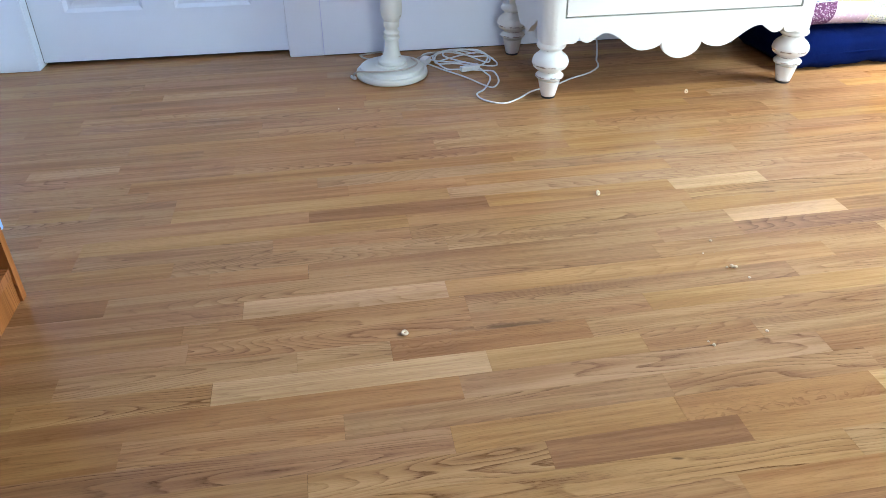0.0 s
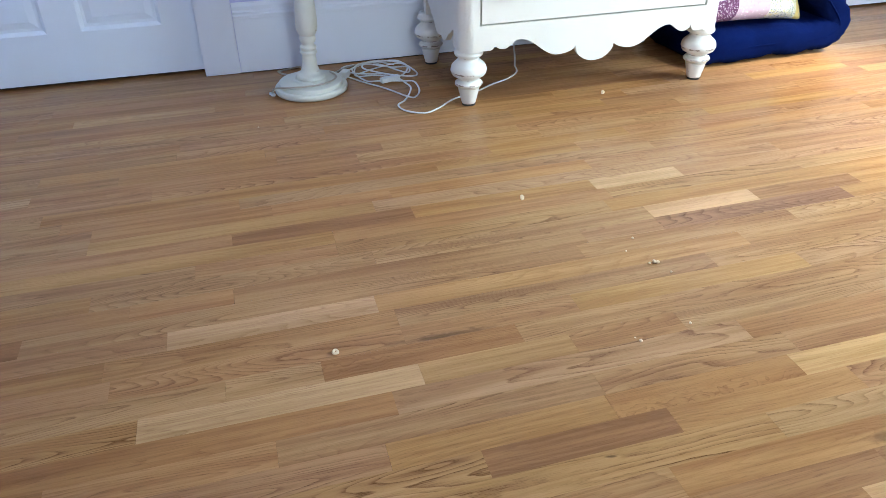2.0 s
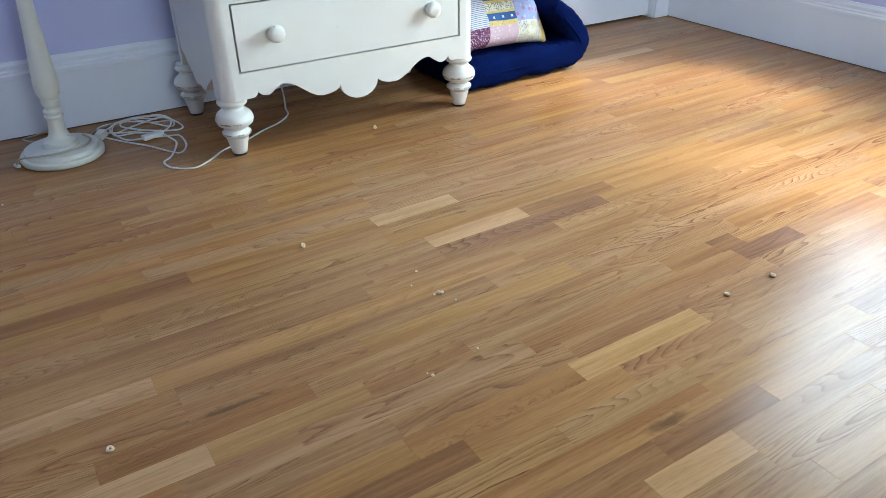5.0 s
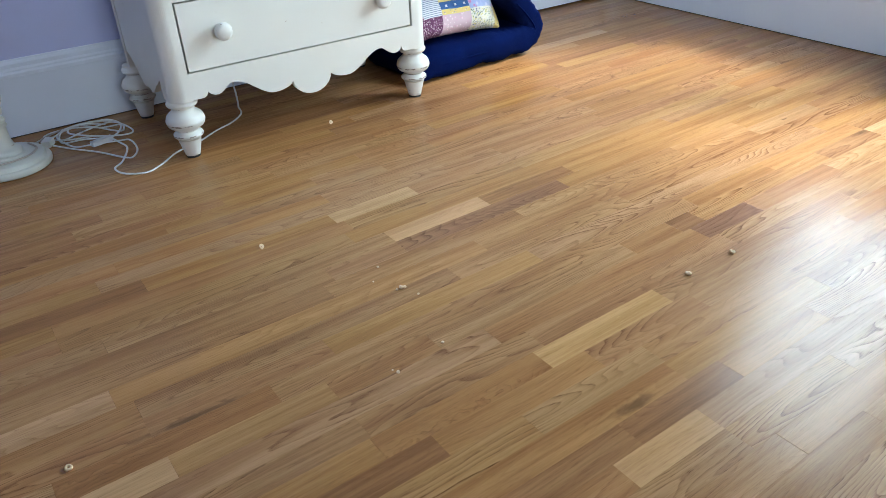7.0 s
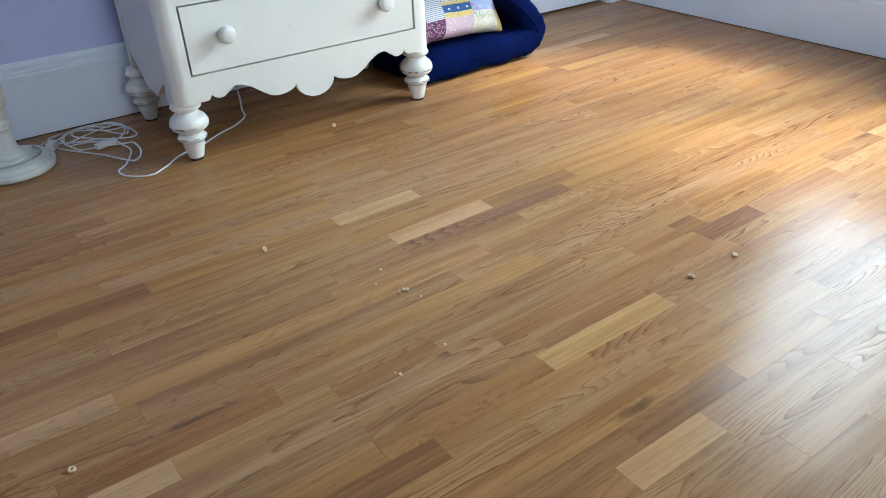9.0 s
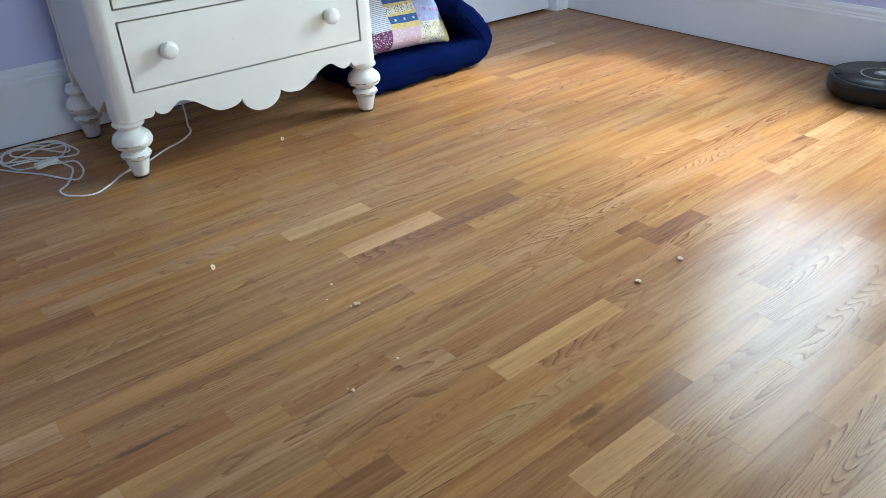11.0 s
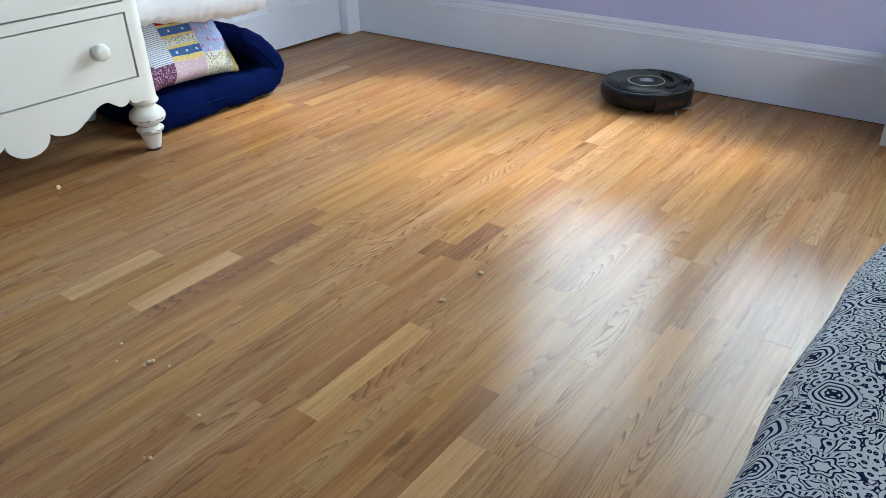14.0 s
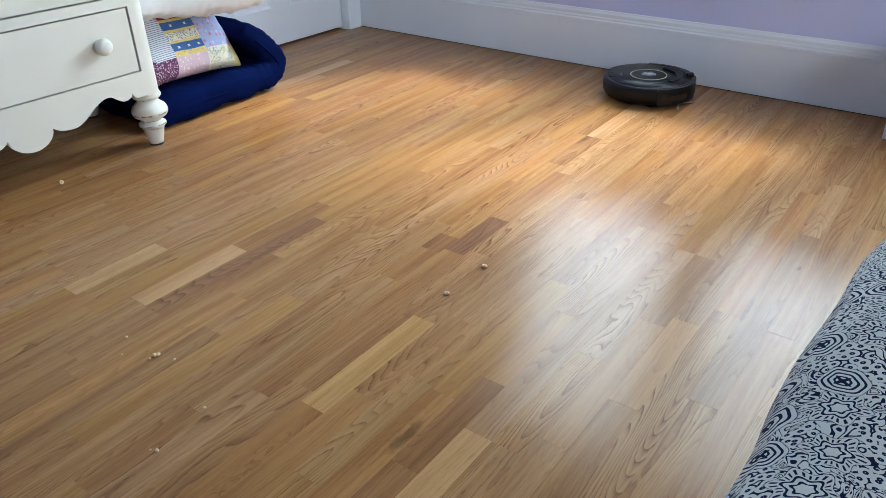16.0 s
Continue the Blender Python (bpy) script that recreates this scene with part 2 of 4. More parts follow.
BLACK_MATT = shader("matt_black_plastic", (0.005, 0.007, 0.010), 0.40, 0, 0.22)[0]
RUBBER = shader("black_rubber", (0.015, 0.015, 0.015), 0.7)[0]
SILVER = shader("silver_button", (0.55, 0.6, 0.6), 0.25, 0.6)[0]
RING = shader("yellow_green_ring", (0.66, 0.68, 0.46), 0.4)[0]
SMOKED = shader("smoked_sensor_window", (0.02, 0.013, 0.012), 0.08)[0]
GREY = shader("grey_plastic", (0.12, 0.13, 0.14), 0.35)[0]
BRISTLE = shader("pale_bristles", (0.34, 0.31, 0.27), 0.7)[0]
CORD = shader("white_cord_vinyl", (0.72, 0.72, 0.68), 0.4)[0]
CORD_CLEAR = shader("clear_brown_cord", (0.42, 0.37, 0.29), 0.3)[0]
GLASS, _t, _b = shader("window_glass", (1, 1, 1), 0.0)
_b.inputs["Transmission Weight"].default_value = 1.0
_b.inputs["IOR"].default_value = 1.45


def cereal_material():
    m, t, b = shader("toasted_oat", (0.62, 0.42, 0.2), 0.85)
    n = noisy(t, place(t), 700, 4)
    t.links.new(mix(t, n, (0.6, 0.4, 0.2), (0.85, 0.7, 0.48)), b.inputs["Base Color"])
    bump(t, b, n, 0.6, 0.001)
    return m


OAT = cereal_material()


# ---- mesh helpers ----
def empty(name, at=(0, 0, 0), turn=0.0, label="", category="", group="", kind=""):
    ob = new(name)
    ob.empty_display_size = 0.05
    ob.location, ob.rotation_euler = at, (0, 0, radians(turn))
    return tagged(ob, label, category, group, kind)


def part(name, bm, material, parent=None, label="", smooth=False, bevel=0.0):
    me = bpy.data.meshes.new(name)
    if bevel:
        bmesh.ops.bevel(bm, geom=[e for e in bm.edges if len(e.link_faces) == 2 and e.calc_face_angle(0) > 0.5],
                        offset=bevel, segments=2, affect="EDGES", profile=0.6)
    bmesh.ops.recalc_face_normals(bm, faces=bm.faces)
    bm.to_mesh(me)
    bm.free()
    for m in material if isinstance(material, list) else [material]:
        me.materials.append(m)
    if smooth:
        me.shade_smooth()
    ob = new(name, me)
    ob.parent = parent
    return tagged(ob, label)


def block(x0, x1, y0, y1, z0, z1, bm=None):
    bm = bm or bmesh.new()
    v = [bm.verts.new((x, y, z)) for z in (z0, z1) for x, y in ((x0, y0), (x1, y0), (x1, y1), (x0, y1))]
    for f in ((3, 2, 1, 0), (4, 5, 6, 7), (0, 1, 5, 4), (1, 2, 6, 5), (2, 3, 7, 6), (3, 0, 4, 7)):
        bm.faces.new([v[i] for i in f])
    return bm


def lathe(profile, at=(0, 0, 0), steps=32):
    """A turned form from (radius, height) pairs."""
    bm = bmesh.new()
    rings = []
    for r, z in profile:
        rings.append([bm.verts.new((at[0] + r * math.cos(2 * math.pi * k / steps), at[1] + r * math.sin(2 * math.pi * k / steps), at[2] + z)) for k in range(steps)])
    for a, b in zip(rings, rings[1:]):
        for k in range(steps):
            bm.faces.new((a[k], a[(k + 1) % steps], b[(k + 1) % steps], b[k]))
    bm.faces.new(rings[0][::-1])
    bm.faces.new(rings[-1])
    return bm


def smooth_profile(points, steps=5):
    """Rounds a list of (radius, height) pairs off."""
    out = []
    n = len(points)
    for i in range(n - 1):
        p0, p1, p2, p3 = (points[max(0, min(n - 1, i + k))] for k in (-1, 0, 1, 2))
        for s in range(steps):
            u = s / steps
            out.append(tuple(0.5 * (2 * b + (c - a) * u + (2 * a - 5 * b + 4 * c - d) * u * u + (3 * b - a - 3 * c + d) * u ** 3) for a, b, c, d in zip(p0, p1, p2, p3)))
    return out + [points[-1]]


def plate(outline, thick, axis="y"):
    """A flat outline (u, v) made thick: in the xz plane (axis y), the yz plane (axis x) or the floor plane (axis z)."""
    bm = bmesh.new()
    at = {"y": lambda u, v, d: (u, d, v), "x": lambda u, v, d: (d, u, v), "z": lambda u, v, d: (u, v, d)}[axis]
    a = [bm.verts.new(at(u, v, 0)) for u, v in outline]
    b = [bm.verts.new(at(u, v, thick)) for u, v in outline]
    bm.faces.new(a)
    bm.faces.new(b[::-1])
    for i in range(len(a)):
        j = (i + 1) % len(a)
        bm.faces.new((a[i], b[i], b[j], a[j]))
    return bm


def tube(points, radius, name, material, parent=None, label=""):
    """A cord through the given places, as a mesh."""
    pts = [Vector(p) for p in points]
    fine = []
    n = len(pts)
    for i in range(n - 1):
        p0, p1, p2, p3 = (pts[max(0, min(n - 1, i + k))] for k in (-1, 0, 1, 2))
        for s in range(8):
            u = s / 8
            fine.append(0.5 * (2 * p1 + (p2 - p0) * u + (2 * p0 - 5 * p1 + 4 * p2 - p3) * u * u + (3 * p1 - p0 - 3 * p2 + p3) * u ** 3))
    fine.append(pts[-1])
    bm = bmesh.new()
    rings = []
    for i, p in enumerate(fine):
        d = (fine[min(i + 1, len(fine) - 1)] - fine[max(i - 1, 0)]).normalized()
        side = d.cross(Vector((0, 0, 1)))
        side = side.normalized() if side.length > 1e-3 else Vector((1, 0, 0))
        up = side.cross(d)
        rings.append([bm.verts.new(p + radius * (1.25 * side * math.cos(k * math.pi / 4) + up * math.sin(k * math.pi / 4))) for k in range(8)])
    for a, b in zip(rings, rings[1:]):
        for k in range(8):
            bm.faces.new((a[k], a[(k + 1) % 8], b[(k + 1) % 8], b[k]))
    bm.faces.new(rings[0][::-1])
    bm.faces.new(rings[-1])
    return part(name, bm, material, parent, label, smooth=True)


# ---- room ----
THICK = 0.16


def wall(name, axis, face, out, a0, a1, holes):
    """A wall with thickness along x or y, whose room side lies at face; holes: (from, to, bottom, top)."""
    bm = bmesh.new()
    cuts = sorted({a0, a1, *(h for hole in holes for h in hole[:2])})
    for u0, u1 in zip(cuts, cuts[1:]):
        spans, z = [], 0.0
        for h in sorted((h for h in holes if h[0] <= u0 and h[1] >= u1), key=lambda h: h[2]):
            if h[2] > z:
                spans.append((z, h[2]))
            z = h[3]
        spans.append((z, HIGH))
        for z0, z1 in spans:
            d0, d1 = min(face, face + out), max(face, face + out)
            block(*((u0, u1, d0, d1) if axis == "x" else (d0, d1, u0, u1)), z0, z1, bm)
    bmesh.ops.remove_doubles(bm, verts=bm.verts, dist=1e-5)
    return tagged(part(name, bm, LILAC), "lilac painted plaster wall", "wall", kind="structure")


DOOR_A = (-0.942, -0.074)          # door leaf beside the lamp
DOOR_B = (2.285, 3.052)            # door leaf beside the corner
wall("wall_north", "x", NORTH, THICK, WEST - THICK, EAST + THICK, [(DOOR_A[0] - 0.01, DOOR_A[1] + 0.01, 0, 2.04), (DOOR_B[0] - 0.01, DOOR_B[1] + 0.01, 0, 2.04)])
wall("wall_east", "y", EAST, THICK, SOUTH, NORTH, [(y0, y1, z0, z1) for y0, y1, z0, z1 in EAST_WINDOWS])
wall("wall_west", "y", WEST, -THICK, SOUTH, NORTH, [])
wall("wall_south", "x", SOUTH, -THICK, WEST - THICK, EAST + THICK, [SOUTH_FILL_WINDOW])
tagged(part("ceiling", block(WEST, EAST, SOUTH, NORTH, HIGH, HIGH + 0.1), CEILING), "plain white painted ceiling", "ceiling", kind="structure")


def skirting(name, runs, tall=1.0):
    """Tall skirting board with a stepped cap; runs: (axis, from, to, wall face, way into the room)."""
    shape = [(0, 0), (0.020, 0), (0.020, 0.188), (0.0215, 0.191), (0.0215, 0.201), (0.017, 0.207), (0.017, 0.212), (0.013, 0.218), (0.013, 0.230), (0.008, 0.238), (0.006, 0.243), (0, 0.243)]
    bm = bmesh.new()
    for axis, a0, a1, face, way in runs:
        ends = []
        for a in (a0, a1):
            ends.append([bm.verts.new((a, face + way * d, z + 0.004 * (z == 0)) if axis == "x" else (face + way * d, a, z + 0.004 * (z == 0))) for d, z in ((d, z * tall) for d, z in shape)])
        k = len(shape)
        for i in range(k):
            bm.faces.new((ends[0][i], ends[1][i], ends[1][(i + 1) % k], ends[0][(i + 1) % k]))
        bm.faces.new(ends[0])
        bm.faces.new(ends[1])
    # dark strip under the board paints the shade line along the floor
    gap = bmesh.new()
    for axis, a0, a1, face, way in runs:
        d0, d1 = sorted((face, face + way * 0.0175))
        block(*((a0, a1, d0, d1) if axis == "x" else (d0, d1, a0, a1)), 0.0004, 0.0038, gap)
    board = part(name, bm, TRIM)
    part("floor_gap_shade", gap, GAP_SHADE, board)
    return tagged(board, "tall white painted skirting with stepped cap", "baseboard", kind="structure")


skirting("baseboard_north", [("x", 0.056, 2.20, NORTH, -1)], 1.02)
skirting("baseboard_east", [("y", SOUTH, NORTH - 0.0, EAST, -1)], 0.96)
skirting("baseboard_west", [("y", SOUTH, NORTH, WEST, 1)])
skirting("baseboard_south", [("x", WEST + 0.02, EAST - 0.02, SOUTH, 1)])


def six_panel_door(name, x0, x1, face, label):
    """A white six-panel door leaf with its panels, jamb and casing."""
    root = empty(name, ((x0 + x1) / 2, face, 0), label=label, category="door", kind="structure")
    w, z0, z1 = (x1 - x0) / 2, 0.014, 2.03
    stile, mid = 0.115, 0.055
    rows = [(0.185, 0.80), (0.93, 1.60), (1.70, 1.92)]
    cols = [(-w + stile, -mid), (mid, w - stile)]
    us = sorted({-w, w, *(u for c in cols for u in c)})
    zs = sorted({z0, z1, *(z for r in rows for z in r)})
    bm = bmesh.new()
    for i, (u0, u1) in enumerate(zip(us, us[1:])):
        for j, (a0, a1) in enumerate(zip(zs, zs[1:])):
            if not (i % 2 and j % 2):
                block(u0, u1, 0, 0.036, a0, a1, bm)
    bmesh.ops.remove_doubles(bm, verts=bm.verts, dist=1e-5)
    part("leaf", bm, DOOR_WHITE, root)
    for r0, r1 in rows:
        for c0, c1 in cols:
            bm = bmesh.new()
            rings = []
            for inset, depth in ((0, 0.001), (0.012, 0.011), (0.022, 0.011), (0.045, 0.003), (0.052, 0.003)):
                rings.append([bm.verts.new(p) for p in ((c0 + inset, depth, r0 + inset), (c1 - inset, depth, r0 + inset), (c1 - inset, depth, r1 - inset), (c0 + inset, depth, r1 - inset))])
            for a, b in zip(rings, rings[1:]):
                for k in range(4):
                    bm.faces.new((a[k], a[(k + 1) % 4], b[(k + 1) % 4], b[k]))
            bm.faces.new(rings[-1])
            part("panel", bm, DOOR_WHITE, root)
    return root


def casing(name, x0, x1, top, ends=()):
    root = empty(name, (0, 0, 0), label="flat white painted door casing", category="trim", kind="structure")
    for a0, a1 in ends:
        part("side_casing", block(a0, a1, NORTH - 0.018, NORTH, 0.002, top + 0.1), TRIM, root, bevel=0.002)
    part("head_casing", block(ends[0][0], ends[-1][1], NORTH - 0.020, NORTH, top + 0.102, top + 0.2), TRIM, root, bevel=0.002)
    for a0, a1 in ((x0 - 0.008, x0 - 0.003), (x1 + 0.003, x1 + 0.008)):
        part("jamb", block(a0, a1, NORTH - 0.002, NORTH + 0.15, 0.001, 2.035), TRIM, root)
        # dark strip painted in for the shade between leaf and jamb
        part("reveal_gap", block(*((a0 + 0.0052, a0 + 0.0078) if a0 < x0 else (a1 - 0.0078, a1 - 0.0052)), NORTH + 0.038, NORTH + 0.06, 0.014, 2.03), GAP_SHADE, root)
    # dark block for the shadow line below the door leaf
    part("threshold_shade", block(x0, x1, NORTH + 0.065, NORTH + 0.15, 0.0005, 0.012), GAP_SHADE, root)
    return root


six_panel_door("door_1", *DOOR_A, NORTH + 0.035, "closed white painted six-panel interior door beside the lamp")
six_panel_door("door_2", *DOOR_B, NORTH + 0.030, "closed white painted six-panel door near the room corner")
casing("trim_door_1", *DOOR_A, 2.03, ((DOOR_A[0] - 0.155, DOOR_A[0] - 0.004), (DOOR_A[1] + 0.006, 0.054)))
casing("trim_door_2", *DOOR_B, 2.03, ((DOOR_B[0] - 0.085, DOOR_B[0] - 0.004), (DOOR_B[1] + 0.006, EAST - 0.0225)))


def sash_window(name, centre, turn, width, z0, z1):
    root = empty(name, (centre[0], centre[1], 0), turn, "white painted wooden sash window with daylight", "window", kind="structure")
    h = width / 2
    bm = bmesh.new()
    for u0, u1, a0, a1 in ((-h, -h + 0.05, z0, z1), (h - 0.05, h, z0, z1), (-h + 0.05, h - 0.05, z0, z0 + 0.06), (-h + 0.05, h - 0.05, z1 - 0.05, z1), (-h + 0.05, h - 0.05, (z0 + z1) / 2 - 0.02, (z0 + z1) / 2 + 0.02)):
        block(u0, u1, 0.11, 0.145, a0, a1, bm)
    part("window_frame", bm, TRIM, root)
    part("window_sill", block(-h - 0.06, h + 0.06, -0.045, 0.11, z0 - 0.028, z0 - 0.002), TRIM, root, bevel=0.003)
    for a0, a1 in ((z0 + 0.06, (z0 + z1) / 2 - 0.02), ((z0 + z1) / 2 + 0.02, z1 - 0.05)):
        pane = part("pane", block(-h + 0.05, h - 0.05, 0.125, 0.129, a0, a1), GLASS, root)
        pane.visible_shadow = False
    return root


for n, (y0, y1, z0, z1) in enumerate(EAST_WINDOWS):
    sash_window("window_%d" % (n + 1), (EAST, (y0 + y1) / 2), -90, y1 - y0, z0, z1)
# unseen sash window, added around the south fill lamp
sash_window("window_3", ((SOUTH_FILL_WINDOW[0] + SOUTH_FILL_WINDOW[1]) / 2, SOUTH), 180, SOUTH_FILL_WINDOW[1] - SOUTH_FILL_WINDOW[0], SOUTH_FILL_WINDOW[2], SOUTH_FILL_WINDOW[3])


# ---- dresser ----
def turned_leg(scale=1.0):
    pts = [(0.022, 0.0), (0.0235, 0.004), (0.0345, 0.050), (0.0355, 0.054), (0.033, 0.056), (0.041, 0.059), (0.0445, 0.064), (0.042, 0.070), (0.031, 0.076), (0.036, 0.084),
           (0.051, 0.093), (0.0570, 0.105), (0.0570, 0.113), (0.052, 0.126), (0.040, 0.137), (0.034, 0.143), (0.033, 0.150), (0.042, 0.155), (0.046, 0.162), (0.044, 0.168), (0.040, 0.174), (0.040, 0.180)]
    return lathe(smooth_profile(pts, 3), steps=28)


def apron_outline(half, top):
    """Scalloped lower edge, mirrored about the middle."""
    def edge(x):
        x = abs(x)
        bow = lambda u: math.sqrt(max(0.0, 1 - u * u))
        ease = lambda a, b, u: a + (b - a) * (0.5 - 0.5 * math.cos(math.pi * u))
        if x < 0.066:
            return 0.176 - 0.055 * bow(x / 0.066)
        if x < 0.126:
            return 0.176 - 0.024 * bow((0.126 - x) / 0.060)
        if x < 0.252:
            return ease(0.152, 0.212, (x - 0.126) / 0.126)
        if x < 0.304:
            return ease(0.212, 0.186, (x - 0.252) / 0.052)
        if x < 0.332:
            return 0.205 - 0.019 * bow((x - 0.304) / 0.028)
        return 0.205 - 0.020 * bow(max(0.0, 0.350 - x) / 0.018)
    xs = sorted({round(-half + 2 * half * k / 180, 5) for k in range(181)} | {-0.066, 0.066, -0.332, 0.332})
    return [(x, edge(x)) for x in xs] + [(half, top), (-half, top)]


def knob(x, z, parent):
    bm = lathe(smooth_profile([(0.018, 0), (0.0165, 0.007), (0.0145, 0.013), (0.0205, 0.018), (0.0252, 0.025), (0.0252, 0.032), (0.0195, 0.041), (0.009, 0.0438), (0.002, 0.0445)], 3), steps=24)
    bmesh.ops.rotate(bm, verts=bm.verts, matrix=Matrix.Rotation(radians(90), 3, "X"))
    bmesh.ops.translate(bm, verts=bm.verts, vec=(x, 0, z))
    return part("knob", bm, CREAM_WORN, parent, "round painted wooden knob", smooth=True)


def dresser():
    root = empty("dresser", (1.163, 2.090, 0), label="cream painted wooden dresser with scalloped apron and turned legs", category="dresser")
    top = 0.95
    w, d = 0.441, 0.535
    for sx in (-1, 1):
        x0, x1 = sorted((sx * w, sx * 0.380))
        for y0, y1 in ((0.0, 0.09), (d - 0.07, d)):
            bm = block(x0, x1, y0 + 0.003 * (y0 == 0), y1, 0.182, top)
            bmesh.ops.bevel(bm, geom=[e for e in bm.edges if abs((e.verts[0].co - e.verts[1].co).z) > 0.1 and e.verts[0].co.x * sx > 0.43 and (e.verts[0].co.y < 0.01 or e.verts[0].co.y > d - 0.01)], offset=0.042, segments=14, affect="EDGES", profile=0.5)
            part("post", bm, CREAM, root)
            leg = part("leg", turned_leg(), LEG_CREAM, root, "turned bun leg with rubbed paint", smooth=True)
            leg.location = (sx * (0.404 if y0 == 0 else 0.422) + 0.002, y0 + 0.055 if y0 == 0 else y1 - 0.040, 0.0075)
            part("foot_pad", lathe([(0.0215, 0), (0.022, 0.004), (0.0215, 0.0072)], (sx * (0.404 if y0 == 0 else 0.422) + 0.002, y0 + 0.055 if y0 == 0 else y1 - 0.040, 0.0002), 20), RUBBER, root, "black felt foot pad")
        n = 40
        outline = []
        for k in range(n + 1):
            y = 0.07 + (d - 0.14) * k / n
            u = k / n
            outline.append((y, 0.165 + 0.075 * abs(math.cos(math.pi * u)) ** 3 + 0.012 * math.cos(8 * math.pi * u) * (0.15 < u < 0.85) * 0.4))
        side = plate(outline + [(d - 0.07, top), (0.07, top)], 0.018, "x")
        ob = part("side_panel", side, CREAM, root)
        ob.location.x = sx * (w - 0.012) - 0.009
    part("apron", plate(apron_outline(0.380, 0.262), 0.02), CREAM, root, "scalloped apron").location.y = 0.003
    for z0, z1 in ((0.461, 0.490), (0.690, 0.718), (0.914, 0.95)):
        part("rail", block(-0.380, 0.380, 0.003, 0.05, z0, z1), CREAM, root)
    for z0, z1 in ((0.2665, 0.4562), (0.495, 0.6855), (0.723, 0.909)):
        # dark slab behind the drawer, shade of its edge gaps put in as colour
        part("drawer_gap_shade", block(-0.3798, 0.3798, 0.026, 0.03, z0 - 0.003, z1 + 0.003), GAP_SHADE, root)
        drawer = part("drawer", block(-0.3737, 0.3737, 0.005, 0.030, z0, z1), CREAM, root, bevel=0.003)
        for sx in (-1, 1):
            k = knob(sx * 0.263 + 0.002, (z0 + z1) / 2 + 0.006, drawer)
            k.location.y = 0.006
    part("back_panel", block(-0.380, 0.380, d - 0.025, d - 0.012, 0.24, top), CREAM, root)
    part("bottom_panel", block(-0.380, 0.380, 0.05, d - 0.026, 0.245, 0.26), CREAM, root)
    part("dresser_top", block(-w - 0.02, w + 0.02, -0.02, d + 0.005, top + 0.001, top + 0.028), CREAM, root, bevel=0.006)


dresser()


# ---- floor lamp and cords ----
def floor_lamp():
    root = empty("floor_lamp", (0.284, 2.430, 0), label="cream painted turned wooden floor lamp on a round base", category="lamp")
    base = [(0.116, 0.001), (0.121, 0.004), (0.1225, 0.009), (0.1225, 0.017), (0.1215, 0.0205), (0.1195, 0.0222), (0.1190, 0.0224), (0.1100, 0.0226), (0.1096, 0.0228), (0.1094, 0.0240), (0.1092, 0.0320), (0.1082, 0.0350), (0.1062, 0.0366), (0.1055, 0.0368), (0.056, 0.0400), (0.0555, 0.0402), (0.0550, 0.0410), (0.0545, 0.0450), (0.048, 0.046)]
    part("base", lathe(base, steps=56), LAMP_CREAM, root, "round stepped lamp base", smooth=True)
    stem = [(0.048, 0.0455), (0.0495, 0.053), (0.047, 0.060), (0.036, 0.065), (0.030, 0.074), (0.0255, 0.090), (0.0235, 0.112), (0.0235, 0.128), (0.027, 0.130), (0.0275, 0.136), (0.0245, 0.139), (0.0245, 0.143), (0.0265, 0.146), (0.0265, 0.152),
            (0.0215, 0.157), (0.0205, 0.163), (0.025, 0.170), (0.0265, 0.178), (0.026, 0.186), (0.0245, 0.189), (0.0275, 0.193), (0.034, 0.207), (0.0360, 0.225), (0.0355, 0.245), (0.0335, 0.275), (0.0290, 0.33), (0.0245, 0.40), (0.0205, 0.50), (0.019, 0.62), (0.021, 0.75), (0.026, 0.86), (0.023, 0.9), (0.015, 0.93), (0.02, 0.95), (0.013, 0.99), (0.012, 1.3)]
    part("stem", lathe(smooth_profile(stem, 3), steps=32), LAMP_CREAM, root, "turned vase-shaped stem", smooth=True).rotation_euler.y = radians(1.7)


floor_lamp()
Z = 0.003


def flat(points, lift=()):
    return [(x, y, Z + dict(lift).get(i, 0.0)) for i, (x, y) in enumerate(points)]


cord = empty("extension_cord", (0, 0, 0), label="tangled white extension cord lying on the floorboards", category="cord")
tube(flat([(0.419, 2.521), (0.465, 2.448), (0.528, 2.362), (0.577, 2.275), (0.605, 2.250), (0.634, 2.307), (0.633, 2.380), (0.606, 2.415), (0.519, 2.418), (0.475, 2.459), (0.444, 2.560), (0.475, 2.640)],
          ((6, 0.006), (8, 0.008), (10, 0.006))), 0.0025, "cord", CORD, cord)
tube(flat([(0.475, 2.640), (0.520, 2.655), (0.565, 2.577), (0.631, 2.500), (0.650, 2.560), (0.613, 2.630), (0.515, 2.645), (0.430, 2.635), (0.412, 2.591), (0.466, 2.513), (0.569, 2.497), (0.600, 2.374), (0.607, 2.318), (0.571, 2.237), (0.539, 2.198),
           (0.552, 2.142), (0.607, 2.106), (0.661, 2.136), (0.724, 2.195), (0.808, 2.234), (0.882, 2.287), (0.955, 2.328), (1.008, 2.385), (1.024, 2.450)],
          ((2, 0.007), (5, 0.006), (9, 0.008), (11, 0.008), (12, 0.006))), 0.0025, "cord", CORD, cord)
tube([(1.024, 2.450, Z), (1.046, 2.52, 0.03), (1.058, 2.590, 0.09), (1.054, 2.61, 0.2), (1.052, 2.61, 0.4)], 0.0025, "cord", CORD, cord)
